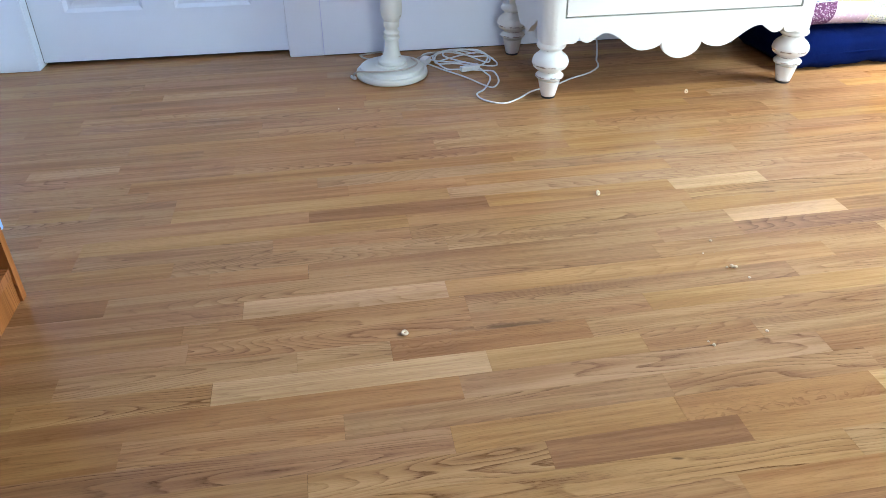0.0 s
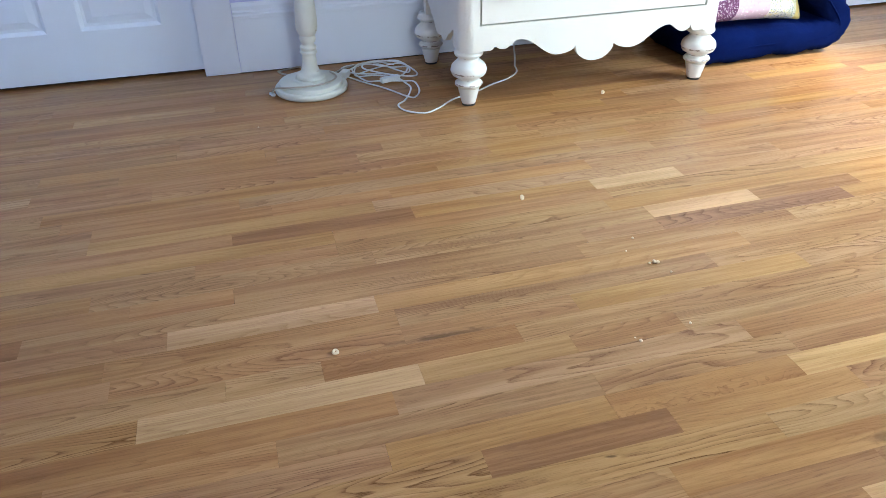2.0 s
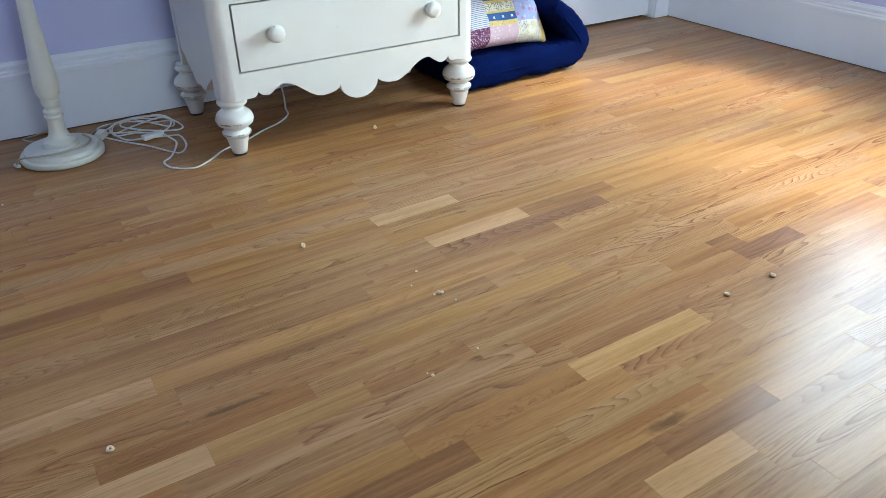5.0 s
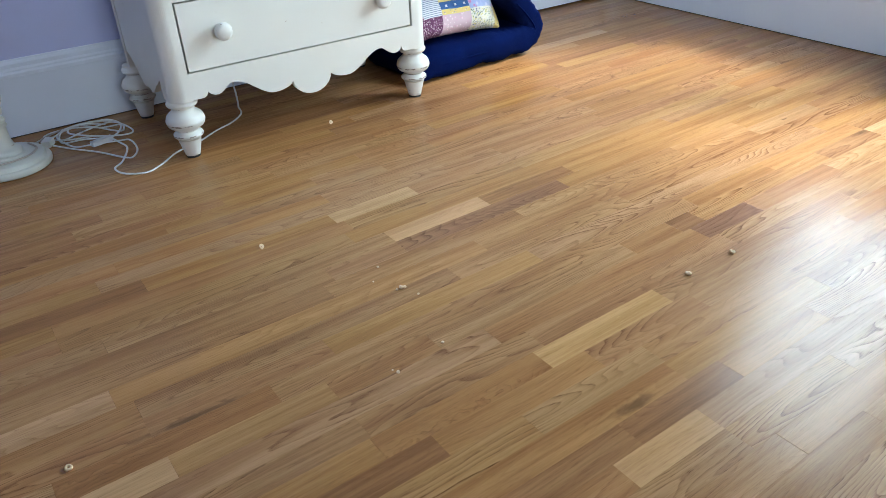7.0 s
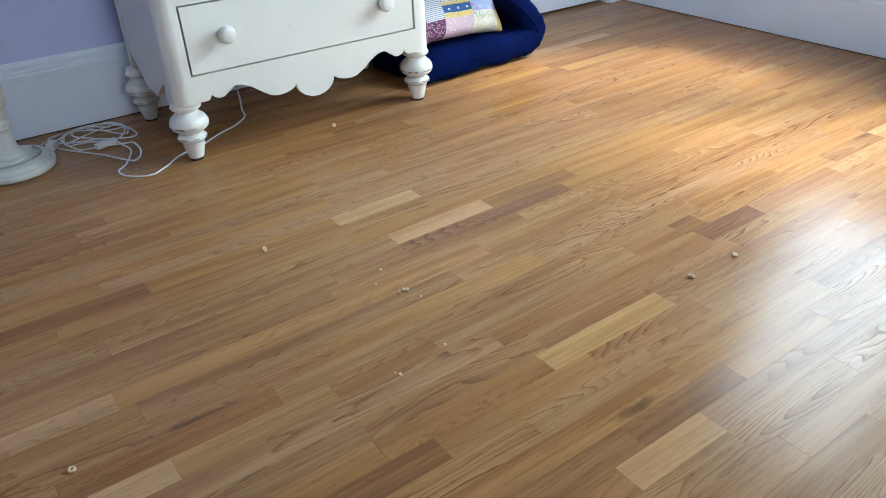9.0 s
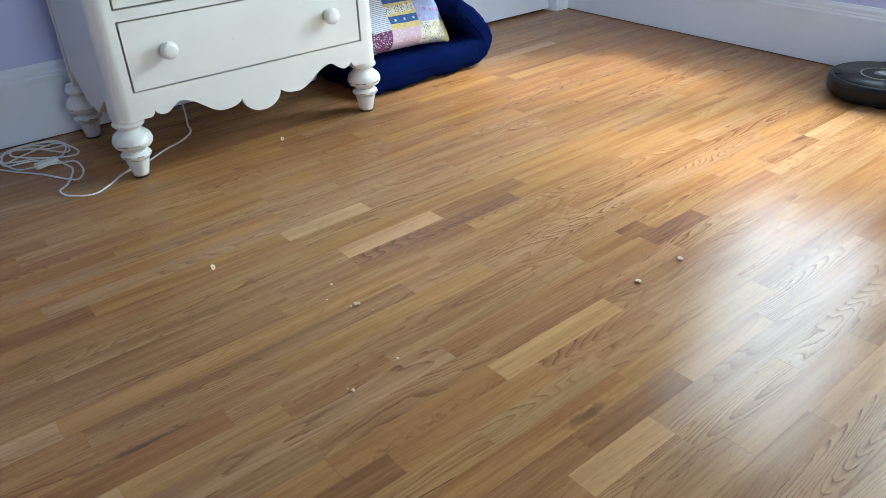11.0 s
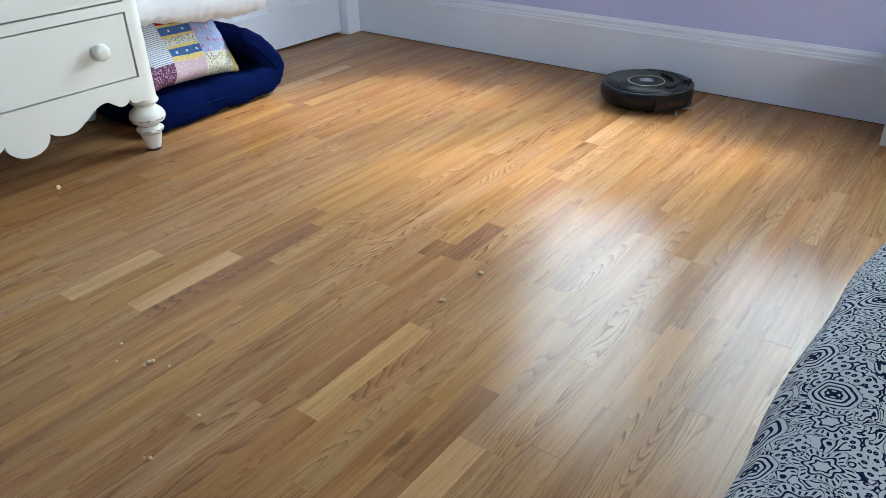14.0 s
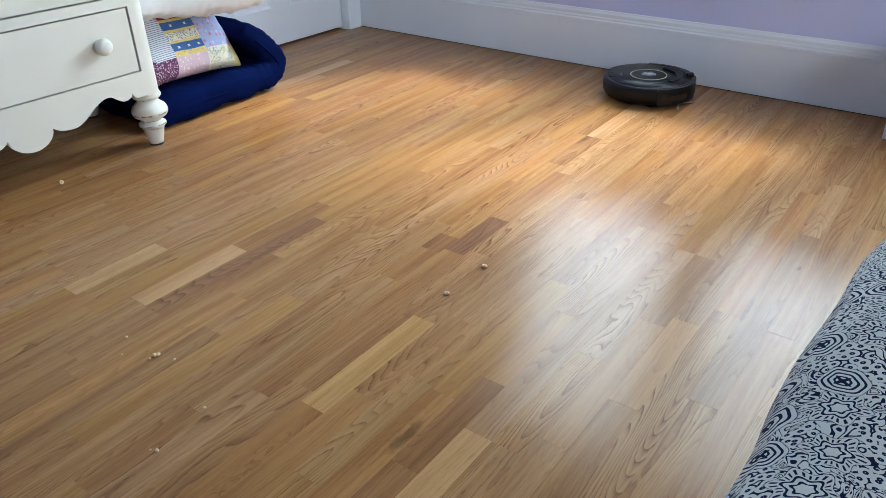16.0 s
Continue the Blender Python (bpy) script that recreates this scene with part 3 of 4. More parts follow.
tube(flat([(0.430, 2.560), (0.500, 2.600), (0.590, 2.575), (0.640, 2.530), (0.600, 2.470), (0.510, 2.470), (0.450, 2.520), (0.470, 2.590), (0.560, 2.625), (0.640, 2.610)],
          ((0, 0.010), (1, 0.012), (3, 0.010), (5, 0.012), (7, 0.015), (8, 0.012))), 0.0025, "cord", CORD, cord)
tube(flat([(0.455, 2.490), (0.530, 2.530), (0.620, 2.560), (0.665, 2.500), (0.640, 2.420), (0.560, 2.450), (0.480, 2.540), (0.520, 2.610), (0.605, 2.600)],
          ((0, 0.016), (1, 0.018), (2, 0.016), (4, 0.013), (5, 0.017), (6, 0.019), (7, 0.017))), 0.0025, "cord", CORD, cord)
part("plug", block(-0.013, 0.013, -0.022, 0.022, 0.001, 0.022), CORD, cord, "white moulded plug", bevel=0.005).matrix_basis = pose(0.412, 2.530, 0, 0, 0, -28)
part("socket_end", block(-0.010, 0.010, -0.035, 0.035, 0.001, 0.016), CORD, cord, "white socket block", bevel=0.004).matrix_basis = pose(0.556, 2.425, 0.004, 0, 0, -72)
lamp_cord = empty("lamp_cord", (0, 0, 0), label="clear brownish lamp cord wound over the lamp base", category="cord")
tube([(0.185, 2.655, Z), (0.222, 2.668, Z), (0.262, 2.655, 0.012), (0.272, 2.615, 0.012), (0.240, 2.600, Z), (0.200, 2.620, Z), (0.185, 2.655, Z)], 0.003, "cord", CORD_CLEAR, lamp_cord)
tube([(0.150, 2.418, 0.008), (0.164, 2.375, 0.0385), (0.215, 2.352, 0.0435), (0.281, 2.345, 0.0445), (0.337, 2.365, 0.0445), (0.370, 2.418, 0.0435), (0.355, 2.470, 0.0455), (0.375, 2.548, 0.012), (0.43, 2.62, Z), (0.50, 2.65, Z), (0.60, 2.64, Z)], 0.003, "cord", CORD_CLEAR, lamp_cord)
part("tape_end", block(-0.006, 0.006, -0.012, 0.012, -0.004, 0.004), CORD, lamp_cord, "frayed pale tape end", bevel=0.001).matrix_basis = pose(0.150, 2.414, 0.0062, 0, 12, 20)


# ---- futon and pillows ----
def cushion(w, h, thick, nx=26, ny=22, puff=0.5, wobble=0.006, seed=0.0):
    """A stuffed pillow, flat in its own xy plane."""
    bm = bmesh.new()
    layers = []
    for s in (1, -1):
        grid = []
        for j in range(ny + 1):
            row = []
            for i in range(nx + 1):
                u, v = 2 * i / nx - 1, 2 * j / ny - 1
                pull = 1 - 0.10 * (1 - abs(u) ** 3) * abs(v) ** 4
                pull2 = 1 - 0.08 * (1 - abs(v) ** 3) * abs(u) ** 4
                rise = ((1 - u ** 4) * (1 - v ** 4)) ** puff
                x, y = u * w / 2 * pull2, v * h / 2 * pull
                z = s * thick / 2 * rise + wobble * rise * noise.noise((x * 14 + seed, y * 14, s * 3.0)) + 0.5 * wobble * noise.noise((x * 30, y * 30 + seed, 1.0)) + 0.7 * wobble * (abs(v) ** 3) * noise.noise((x * 55 + seed, y * 9, s * 2.0)) * rise ** 0.3
                row.append((x, y, z))
            grid.append(row)
        layers.append(grid)
    verts = {}
    def vert(s, i, j):
        rim = i in (0, nx) or j in (0, ny)
        key = (0 if rim else s, i, j)
        if key not in verts:
            verts[key] = bm.verts.new(layers[s][j][i])
        return verts[key]
    for s in (0, 1):
        for j in range(ny):
            for i in range(nx):
                f = (vert(s, i, j), vert(s, i + 1, j), vert(s, i + 1, j + 1), vert(s, i, j + 1))
                bm.faces.new(f if s == 0 else f[::-1]).index
    return bm


def bolster(path, depth, thick, name, material, parent, label=""):
    """A soft folded mattress: a rounded section swept along a path in the xz plane, deep in y."""
    pts = [Vector((x, 0, z)) for x, z in path]
    fine, n = [], len(pts)
    for i in range(n - 1):
        p0, p1, p2, p3 = (pts[max(0, min(n - 1, i + k))] for k in (-1, 0, 1, 2))
        for s in range(10):
            u = s / 10
            fine.append(0.5 * (2 * p1 + (p2 - p0) * u + (2 * p0 - 5 * p1 + 4 * p2 - p3) * u * u + (3 * p1 - p0 - 3 * p2 + p3) * u ** 3))
    fine.append(pts[-1])
    bm, rings, steps = bmesh.new(), [], 40
    for i, p in enumerate(fine):
        d = (fine[min(i + 1, len(fine) - 1)] - fine[max(i - 1, 0)]).normalized()
        up = Vector((-d.z, 0, d.x))
        end = min(1.0, (i + 0.6) / 4, (len(fine) - i - 0.4) / 4)
        swell = math.sqrt(max(0.05, 1 - (1 - end) ** 2)) * (1 - 0.42 * max(0.0, i / len(fine) - 0.62) / 0.38)
        ring = []
        for k in range(steps):
            a = 2 * math.pi * k / steps
            c, s = math.cos(a), math.sin(a)
            y = depth / 2 * math.copysign(abs(c) ** 0.32, c) * (0.93 + 0.07 * swell)
            z = thick / 2 * math.copysign(abs(s) ** 0.46, s) * swell
            q = p + up * z + Vector((0, y, 0))
            q += up * (0.010 * noise.noise(q * 11) + 0.006 * noise.noise(Vector((q.x * 60, q.y * 22, q.z * 60)))) + Vector((0, 0.008 * noise.noise(q * 9 + Vector((5, 0, 0))), 0))
            ring.append(bm.verts.new((q.x, q.y, max(q.z, 0.001))))
        rings.append(ring)
    for a, b in zip(rings, rings[1:]):
        for k in range(steps):
            bm.faces.new((a[k], a[(k + 1) % steps], b[(k + 1) % steps], b[k]))
    bm.faces.new(rings[0][::-1])
    bm.faces.new(rings[-1])
    return part(name, bm, material, parent, label, smooth=True)


futon = bolster([(-0.36, 0.058), (-0.2, 0.058), (0.0, 0.059), (0.10, 0.058), (0.172, 0.066), (0.216, 0.094), (0.213, 0.134), (0.174, 0.180), (0.126, 0.224), (0.078, 0.268)], 0.38, 0.112, "floor_futon", NAVY, None)
futon.location = (1.985, 2.42, 0)
futon.rotation_euler.z = radians(3)
for side in (-1, 1):
    seam = tube([(-0.34, side * 0.186, 0.060), (-0.2, side * 0.188, 0.060), (0.0, side * 0.188, 0.061), (0.14, side * 0.188, 0.060), (0.205, side * 0.187, 0.080), (0.212, side * 0.186, 0.110), (0.172, side * 0.185, 0.162), (0.118, side * 0.184, 0.215)], 0.0035, "piping", NAVY, futon, "navy piped seam")
tagged(futon, "folded navy blue corduroy floor cushion with curled-up end", "cushion")


def stripes_material():
    m, t, b = shader("grey_blue_ticking", (0.6, 0.65, 0.7), 0.9)
    v = place(t)
    sep = t.nodes.new("ShaderNodeSeparateXYZ")
    t.links.new(v, sep.inputs[0])
    s = ramp(t, calc(t, "SINE", calc(t, "MULTIPLY", sep.outputs[1], 900.0)), 0.5, 0.8)
    t.links.new(mix(t, s, (0.66, 0.70, 0.74), (0.12, 0.16, 0.25)), b.inputs["Base Color"])
    return m


def floral(name, ground, petals, scale=60.0, cover=0.42):
    m, t, b = shader(name, ground, 0.9, 0, 0.2)
    v = place(t)
    n = node(t, "ShaderNodeTexVoronoi", Scale=scale)
    t.links.new(v, n.inputs["Vector"])
    spot = calc(t, "SUBTRACT", 1.0, ramp(t, calc(t, "ADD", n.outputs["Distance"], calc(t, "MULTIPLY", noisy(t, v, scale * 3, 2), 0.25)), cover, cover + 0.06))
    sep = t.nodes.new("ShaderNodeSeparateColor")
    t.links.new(n.outputs["Color"], sep.inputs[0])
    c = mix(t, ramp(t, sep.outputs[0], 0.35, 0.36), petals[0], petals[1])
    c = mix(t, ramp(t, sep.outputs[1], 0.7, 0.71), c, petals[2])
    t.links.new(mix(t, spot, ground, c), b.inputs["Base Color"])
    return m


def plain_patch(name, colour):
    return cloth(name, colour, 800, 0.9, 0.25, 0.1, 0.85)


PATCHES = [
    stripes_material(),
    floral("plum_floral", (0.13, 0.045, 0.10), ((0.52, 0.40, 0.46), (0.30, 0.15, 0.26), (0.55, 0.45, 0.50)), 165, 0.50),
    floral("pink_print", (0.62, 0.48, 0.53), ((0.8, 0.62, 0.68), (0.65, 0.42, 0.52), (0.8, 0.7, 0.72)), 90, 0.4),
    floral("white_leaf_print", (0.76, 0.76, 0.66), ((0.03, 0.06, 0.20), (0.10, 0.22, 0.12), (0.70, 0.62, 0.14)), 165, 0.50),
    floral("sky_floral", (0.38, 0.47, 0.70), ((0.55, 0.6, 0.78), (0.6, 0.25, 0.45), (0.45, 0.52, 0.75)), 60, 0.5),
    plain_patch("blue_band", (0.06, 0.16, 0.40)),
    floral("yellow_band", (0.72, 0.58, 0.20), ((0.75, 0.7, 0.5), (0.2, 0.3, 0.4), (0.72, 0.6, 0.25)), 120, 0.4),
    plain_patch("red_patch", (0.55, 0.02, 0.04)),
    WHITE_CLOTH,
]


def patchwork_pillow():
    bm = cushion(0.44, 0.40, 0.13, 44, 40, 0.5, 0.006, 2.0)
    for f in bm.faces:
        c = f.calc_center_median()
        u, v = c.x / 0.44 + 0.5, c.y / 0.40 + 0.5
        if u < 0.30:
            k = 1 if v < 0.19 else 0 if v < 0.55 else 3
        elif u < 0.62:
            if v < 0.19:
                k = 2
            else:
                band = (v - 0.19) / 0.34
                k = 7 if band > 1 else (6, 5, 5, 6, 3, 3, 6, 5, 5, 6)[min(9, int(band * 10))]
        else:
            k = 6 if v < 0.21 and u > 0.90 else 3 if v < 0.21 else 4
        f.material_index = k
    ob = part("patchwork_pillow", bm, PATCHES, None, smooth=True)
    return tagged(ob, "patchwork quilted pillow in floral and striped cotton", "pillow")


pillow = patchwork_pillow()
pillow.matrix_basis = pose(1.862, 2.395, 0.290, 56, 0, 8) @ pose(0, 0, 0, 0, 0, -4)
for u, v in ((0.36, 0.258), (0.46, 0.258), (0.56, 0.258), (0.39, 0.462), (0.53, 0.462)):
    mark = part("print_motif", plate([(-0.006, -0.004), (0.006, -0.004), (0.003, 0), (0.006, 0.004), (-0.006, 0.004), (-0.003, 0)], 0.0008, "z"), WHITE_CLOTH, pillow)
    mark.location = ((u - 0.5) * 0.44, (v - 0.5) * 0.40, 0.0655)
white = tagged(part("white_pillow", cushion(0.56, 0.44, 0.15, 64, 52, 0.42, 0.018, 7.0), WHITE_CLOTH, None, smooth=True), "plump white cotton pillow lying on the patchwork pillow", "pillow")
white.matrix_basis = pose(1.880, 2.385, 0.432, 4, 5, -9)


# ---- robot vacuum ----
def arc_band(r0, r1, a0, a1, z0, z1, steps=36):
    bm = bmesh.new()
    rows = []
    for k in range(steps + 1):
        a = radians(a0 + (a1 - a0) * k / steps)
        c, s = math.cos(a), math.sin(a)
        rows.append([bm.verts.new((r * c, r * s, z)) for r, z in ((r0, z0), (r1, z0), (r1, z1), (r0, z1))])
    for p, q in zip(rows, rows[1:]):
        for k in range(4):
            bm.faces.new((p[k], q[k], q[(k + 1) % 4], p[(k + 1) % 4]))
    bm.faces.new(rows[0])
    bm.faces.new(rows[-1][::-1])
    return bm


def robot_vacuum():
    root = empty("robot_vacuum", (2.930, 1.008, 0), -60, "round black robot vacuum cleaner with a pale green ring on top", "robot vacuum")
    part("body", lathe([(0.120, 0.012), (0.150, 0.014), (0.158, 0.022), (0.1655, 0.034), (0.1665, 0.062), (0.1645, 0.071), (0.160, 0.076), (0.155, 0.0775), (0.152, 0.0755), (0.149, 0.0755), (0.148, 0.0790), (0.020, 0.0800)], steps=72), BLACK, root, smooth=True)
    part("bumper", arc_band(0.1672, 0.1712, -84, 84, 0.016, 0.066), BLACK_MATT, root, "curved front bumper", smooth=False, bevel=0.0015)
    part("bumper_rim", arc_band(0.1570, 0.1708, -84, 84, 0.0665, 0.0755), BLACK, root, bevel=0.0025)
    for a in (-60, 0, 58):
        part("sensor_window", arc_band(0.1713, 0.1722, a - 17, a + 17, 0.030, 0.052, 14), SMOKED, root, "glossy smoked sensor window", bevel=0.0003)
    part("ring", arc_band(0.0640, 0.0670, 0, 359.9, 0.0797, 0.0808, 72), RING, root, "pale yellow-green ring")
    part("button_plate", lathe([(0.0635, 0.0796), (0.0635, 0.0803), (0.02, 0.0808)], steps=56), BLACK_MATT, root)
    part("button", lathe([(0.0265, 0.0806), (0.0265, 0.0822), (0.021, 0.0835), (0.019, 0.0835)], steps=40), GREY, root)
    part("button_cap", lathe([(0.0195, 0.0832), (0.0190, 0.0848), (0.012, 0.0862), (0.002, 0.0866)], steps=32), SILVER, root, "silver clean button")
    part("handle", arc_band(0.098, 0.118, -52, 52, 0.0796, 0.0840), BLACK_MATT, root, "curved carrying handle", bevel=0.0015)
    part("bin_seam", arc_band(0.140, 0.1412, -90, 90, 0.0775, 0.0802), RUBBER, root)
    part("bin_latch", arc_band(0.128, 0.150, 172, 192, 0.0785, 0.0810, 10), BLACK_MATT, root, bevel=0.0006)
    sensor = part("sensor_dome", lathe(smooth_profile([(0.013, 0.0), (0.0135, 0.008), (0.012, 0.014), (0.006, 0.0165), (0.001, 0.017)], 3), steps=24), SMOKED, root, smooth=True)
    sensor.location = (0.150, 0, 0.0745)
    part("name_bar", block(-0.103, -0.098, -0.014, 0.010, 0.0792, 0.0806), GREY, root, "small grey lettering bar")
    for sy in (-1, 1):
        part("wheel", arc_band(0.010, 0.032, 0, 359.9, -0.012, 0.012, 28), RUBBER, root).matrix_basis = pose(0.0, sy * 0.118, 0.0325, 90, 0, 0)
    part("caster", lathe([(0.012, 0.0005), (0.016, 0.004), (0.016, 0.012)], (0.120, 0, 0), 20), GREY, root)
    hub = part("side_brush", lathe([(0.014, 0.006), (0.014, 0.012), (0.006, 0.014)], (0.105, -0.098, 0), 16), GREY, root, "spinning side brush with pale bristles")
    for a in (-100, 20, 140):
        arm = part("bristles", plate([(0.012, -0.0015), (0.060, -0.005), (0.063, 0.0), (0.060, 0.005), (0.012, 0.0015)], 0.003, "z"), BRISTLE, hub)
        arm.matrix_basis = pose(0.105, -0.098, 0.0045, 0, 2, a)


robot_vacuum()


# ---- cereal and crumbs ----
def oat_ring(x, y, tilt, turn, label):
    bm, steps = bmesh.new(), 20
    rings = []
    for k in range(steps):
        a = 2 * math.pi * k / steps
        c, s = math.cos(a), math.sin(a)
        rr = 0.0045 + 0.0004 * math.sin(3 * a + turn)
        rings.append([bm.verts.new(((rr + 0.0024 * math.cos(b)) * c, (rr + 0.0024 * math.cos(b)) * s, 0.0024 * math.sin(b))) for b in (q * math.pi / 5 for q in range(10))])
    for k in range(steps):
        p, q = rings[k], rings[(k + 1) % steps]
        for j in range(10):
            bm.faces.new((p[j], q[j], q[(j + 1) % 10], p[(j + 1) % 10]))
    ob = tagged(part("cereal_ring", bm, OAT, None, smooth=True), label, "cereal", "cereal on the floor")
    ob.matrix_basis = pose(x, y, 0.0027 + 0.0055 * abs(math.sin(radians(tilt))) * 0.9, tilt, 0, turn)


for x, y, tilt, turn in ((0.179, 1.019, 8, 10), (0.708, 1.481, 62, 40), (1.208, 2.096, 70, 15), (1.410, 0.790, 5, 80), (1.555, 0.788, 12, 30)):
    oat_ring(x, y, tilt, turn, "toasted oat cereal ring lying on the floorboards")


def crumb(x, y, size, seed):
    bm = bmesh.new()
    bmesh.ops.create_icosphere(bm, subdivisions=2, radius=size)
    for v in bm.verts:
        v.co *= 1 + 0.35 * noise.noise(v.co * 300 + Vector((seed, 0, 0)))
        v.co.z *= 0.75
    ob = tagged(part("crumb", bm, OAT, None), "small broken cereal crumb on the floorboards", "crumb", "crumbs on the floor")
    ob.location = (x, y, size * 0.72)
    ob.rotation_euler.z = seed


for i, (x, y, size) in enumerate(((0.887, 1.235, 0.0025), (0.849, 1.190, 0.0016), (0.874, 1.130, 0.0026), (0.885, 1.131, 0.0042), (0.892, 1.128, 0.0036), (0.902, 1.088, 0.0022), (0.850, 0.919, 0.0024), (0.729, 0.908, 0.0015), (0.734, 0.896, 0.0029), (0.091, 2.150, 0.002))):
    crumb(x, y, size * 1.2, float(i))


# ---- cardboard box ----
def card(name, colour):
    m, t, b = shader(name, colour, 0.7)
    n, big = noisy(t, place(t, (1, 1, 6)), 40, 3), noisy(t, place(t), 6, 3)
    c = mix(t, ramp(t, big, 0.35, 0.75), tuple(k * 0.92 for k in colour), colour)
    t.links.new(mix(t, calc(t, "MULTIPLY", n, 0.15), c, tuple(k * 0.8 for k in colour)), b.inputs["Base Color"])
    bump(t, b, n, 0.1, 0.001)
    return m


CARD = card("white_cardboard", (0.74, 0.74, 0.73))
ORANGE = card("orange_print", (0.80, 0.13, 0.02))
GREEN = card("green_print", (0.02, 0.16, 0.07))


def cardboard_box():
    root = empty("cardboard_box", (2.944, 0.207, 0), 0, "white cardboard shipping box printed with orange and green trucks", "box")
    depth, wide, tall = 0.185, 0.42, 0.272
    part("carton", block(0, depth, -wide, 0, 0.001, tall), CARD, root, bevel=0.002)
    part("top_flap", block(0.001, depth / 2 - 0.001, -wide, 0, tall + 0.0005, tall + 0.004), CARD, root)
    part("top_flap", block(depth / 2 + 0.001, depth - 0.001, -wide, 0, tall + 0.0005, tall + 0.004), CARD, root)
    def decal(name, outline, y, z, colour, label=""):
        ob = part(name, plate([(-u, v) for u, v in outline], 0.0012, "x"), colour, root, label)
        ob.location = (-0.0014, y, z)
        return ob
    truck = [(0, 0.010), (0.004, 0.010), (0.006, 0.003), (0.013, 0.003), (0.015, 0.010), (0.028, 0.010), (0.030, 0.003), (0.037, 0.003), (0.039, 0.010), (0.046, 0.010), (0.048, 0.003), (0.054, 0.003), (0.057, 0.010), (0.060, 0.010), (0.060, 0.026), (0.056, 0.036), (0.047, 0.036), (0.047, 0.016), (0.043, 0.016), (0.043, 0.066), (0, 0.066)]
    bus = [(0, 0.010), (0.006, 0.010), (0.008, 0.002), (0.016, 0.002), (0.018, 0.010), (0.070, 0.010), (0.072, 0.002), (0.080, 0.002), (0.082, 0.010), (0.090, 0.010), (0.090, 0.055), (0.086, 0.062), (0.004, 0.062), (0, 0.055)]
    decal("truck_print", truck, -0.020, 0.020, ORANGE, "orange truck print")
    decal("truck_print", truck, -0.105, 0.020, GREEN, "green truck print")
    decal("truck_print", truck, -0.190, 0.020, ORANGE, "orange truck print")
    decal("bus_print", bus, -0.065, 0.108, ORANGE, "orange bus print")
    for k in range(4):
        decal("bus_window", [(0.006, 0.034), (0.021, 0.034), (0.021, 0.053), (0.006, 0.053)], -0.066 - 0.0205 * k, 0.108, CARD).location.x = -0.0024
    decal("truck_window", [(0.049, 0.025), (0.055, 0.025), (0.053, 0.032), (0.049, 0.032)], -0.020, 0.020, CARD).location.x = -0.0024
    for k, (rise, lean) in enumerate(((0.196, 14), (0.203, 8), (0.207, 2), (0.206, -5))):
        decal("lettering_bar", [(0, 0), (0.014, 0), (0.014, 0.022), (0, 0.022)], -0.080 - 0.021 * k, rise, GREEN, "dark green lettering bar").rotation_euler.x = radians(-lean)
    part("torn_tape", plate([(-0.012, 0.0), (0.010, 0.004), (0.012, 0.013), (-0.004, 0.011)], 0.001, "x"), CARD, root, "torn white tape flap").matrix_basis = pose(-0.004, -0.012, 0.062, 0, 18, 0)


cardboard_box()


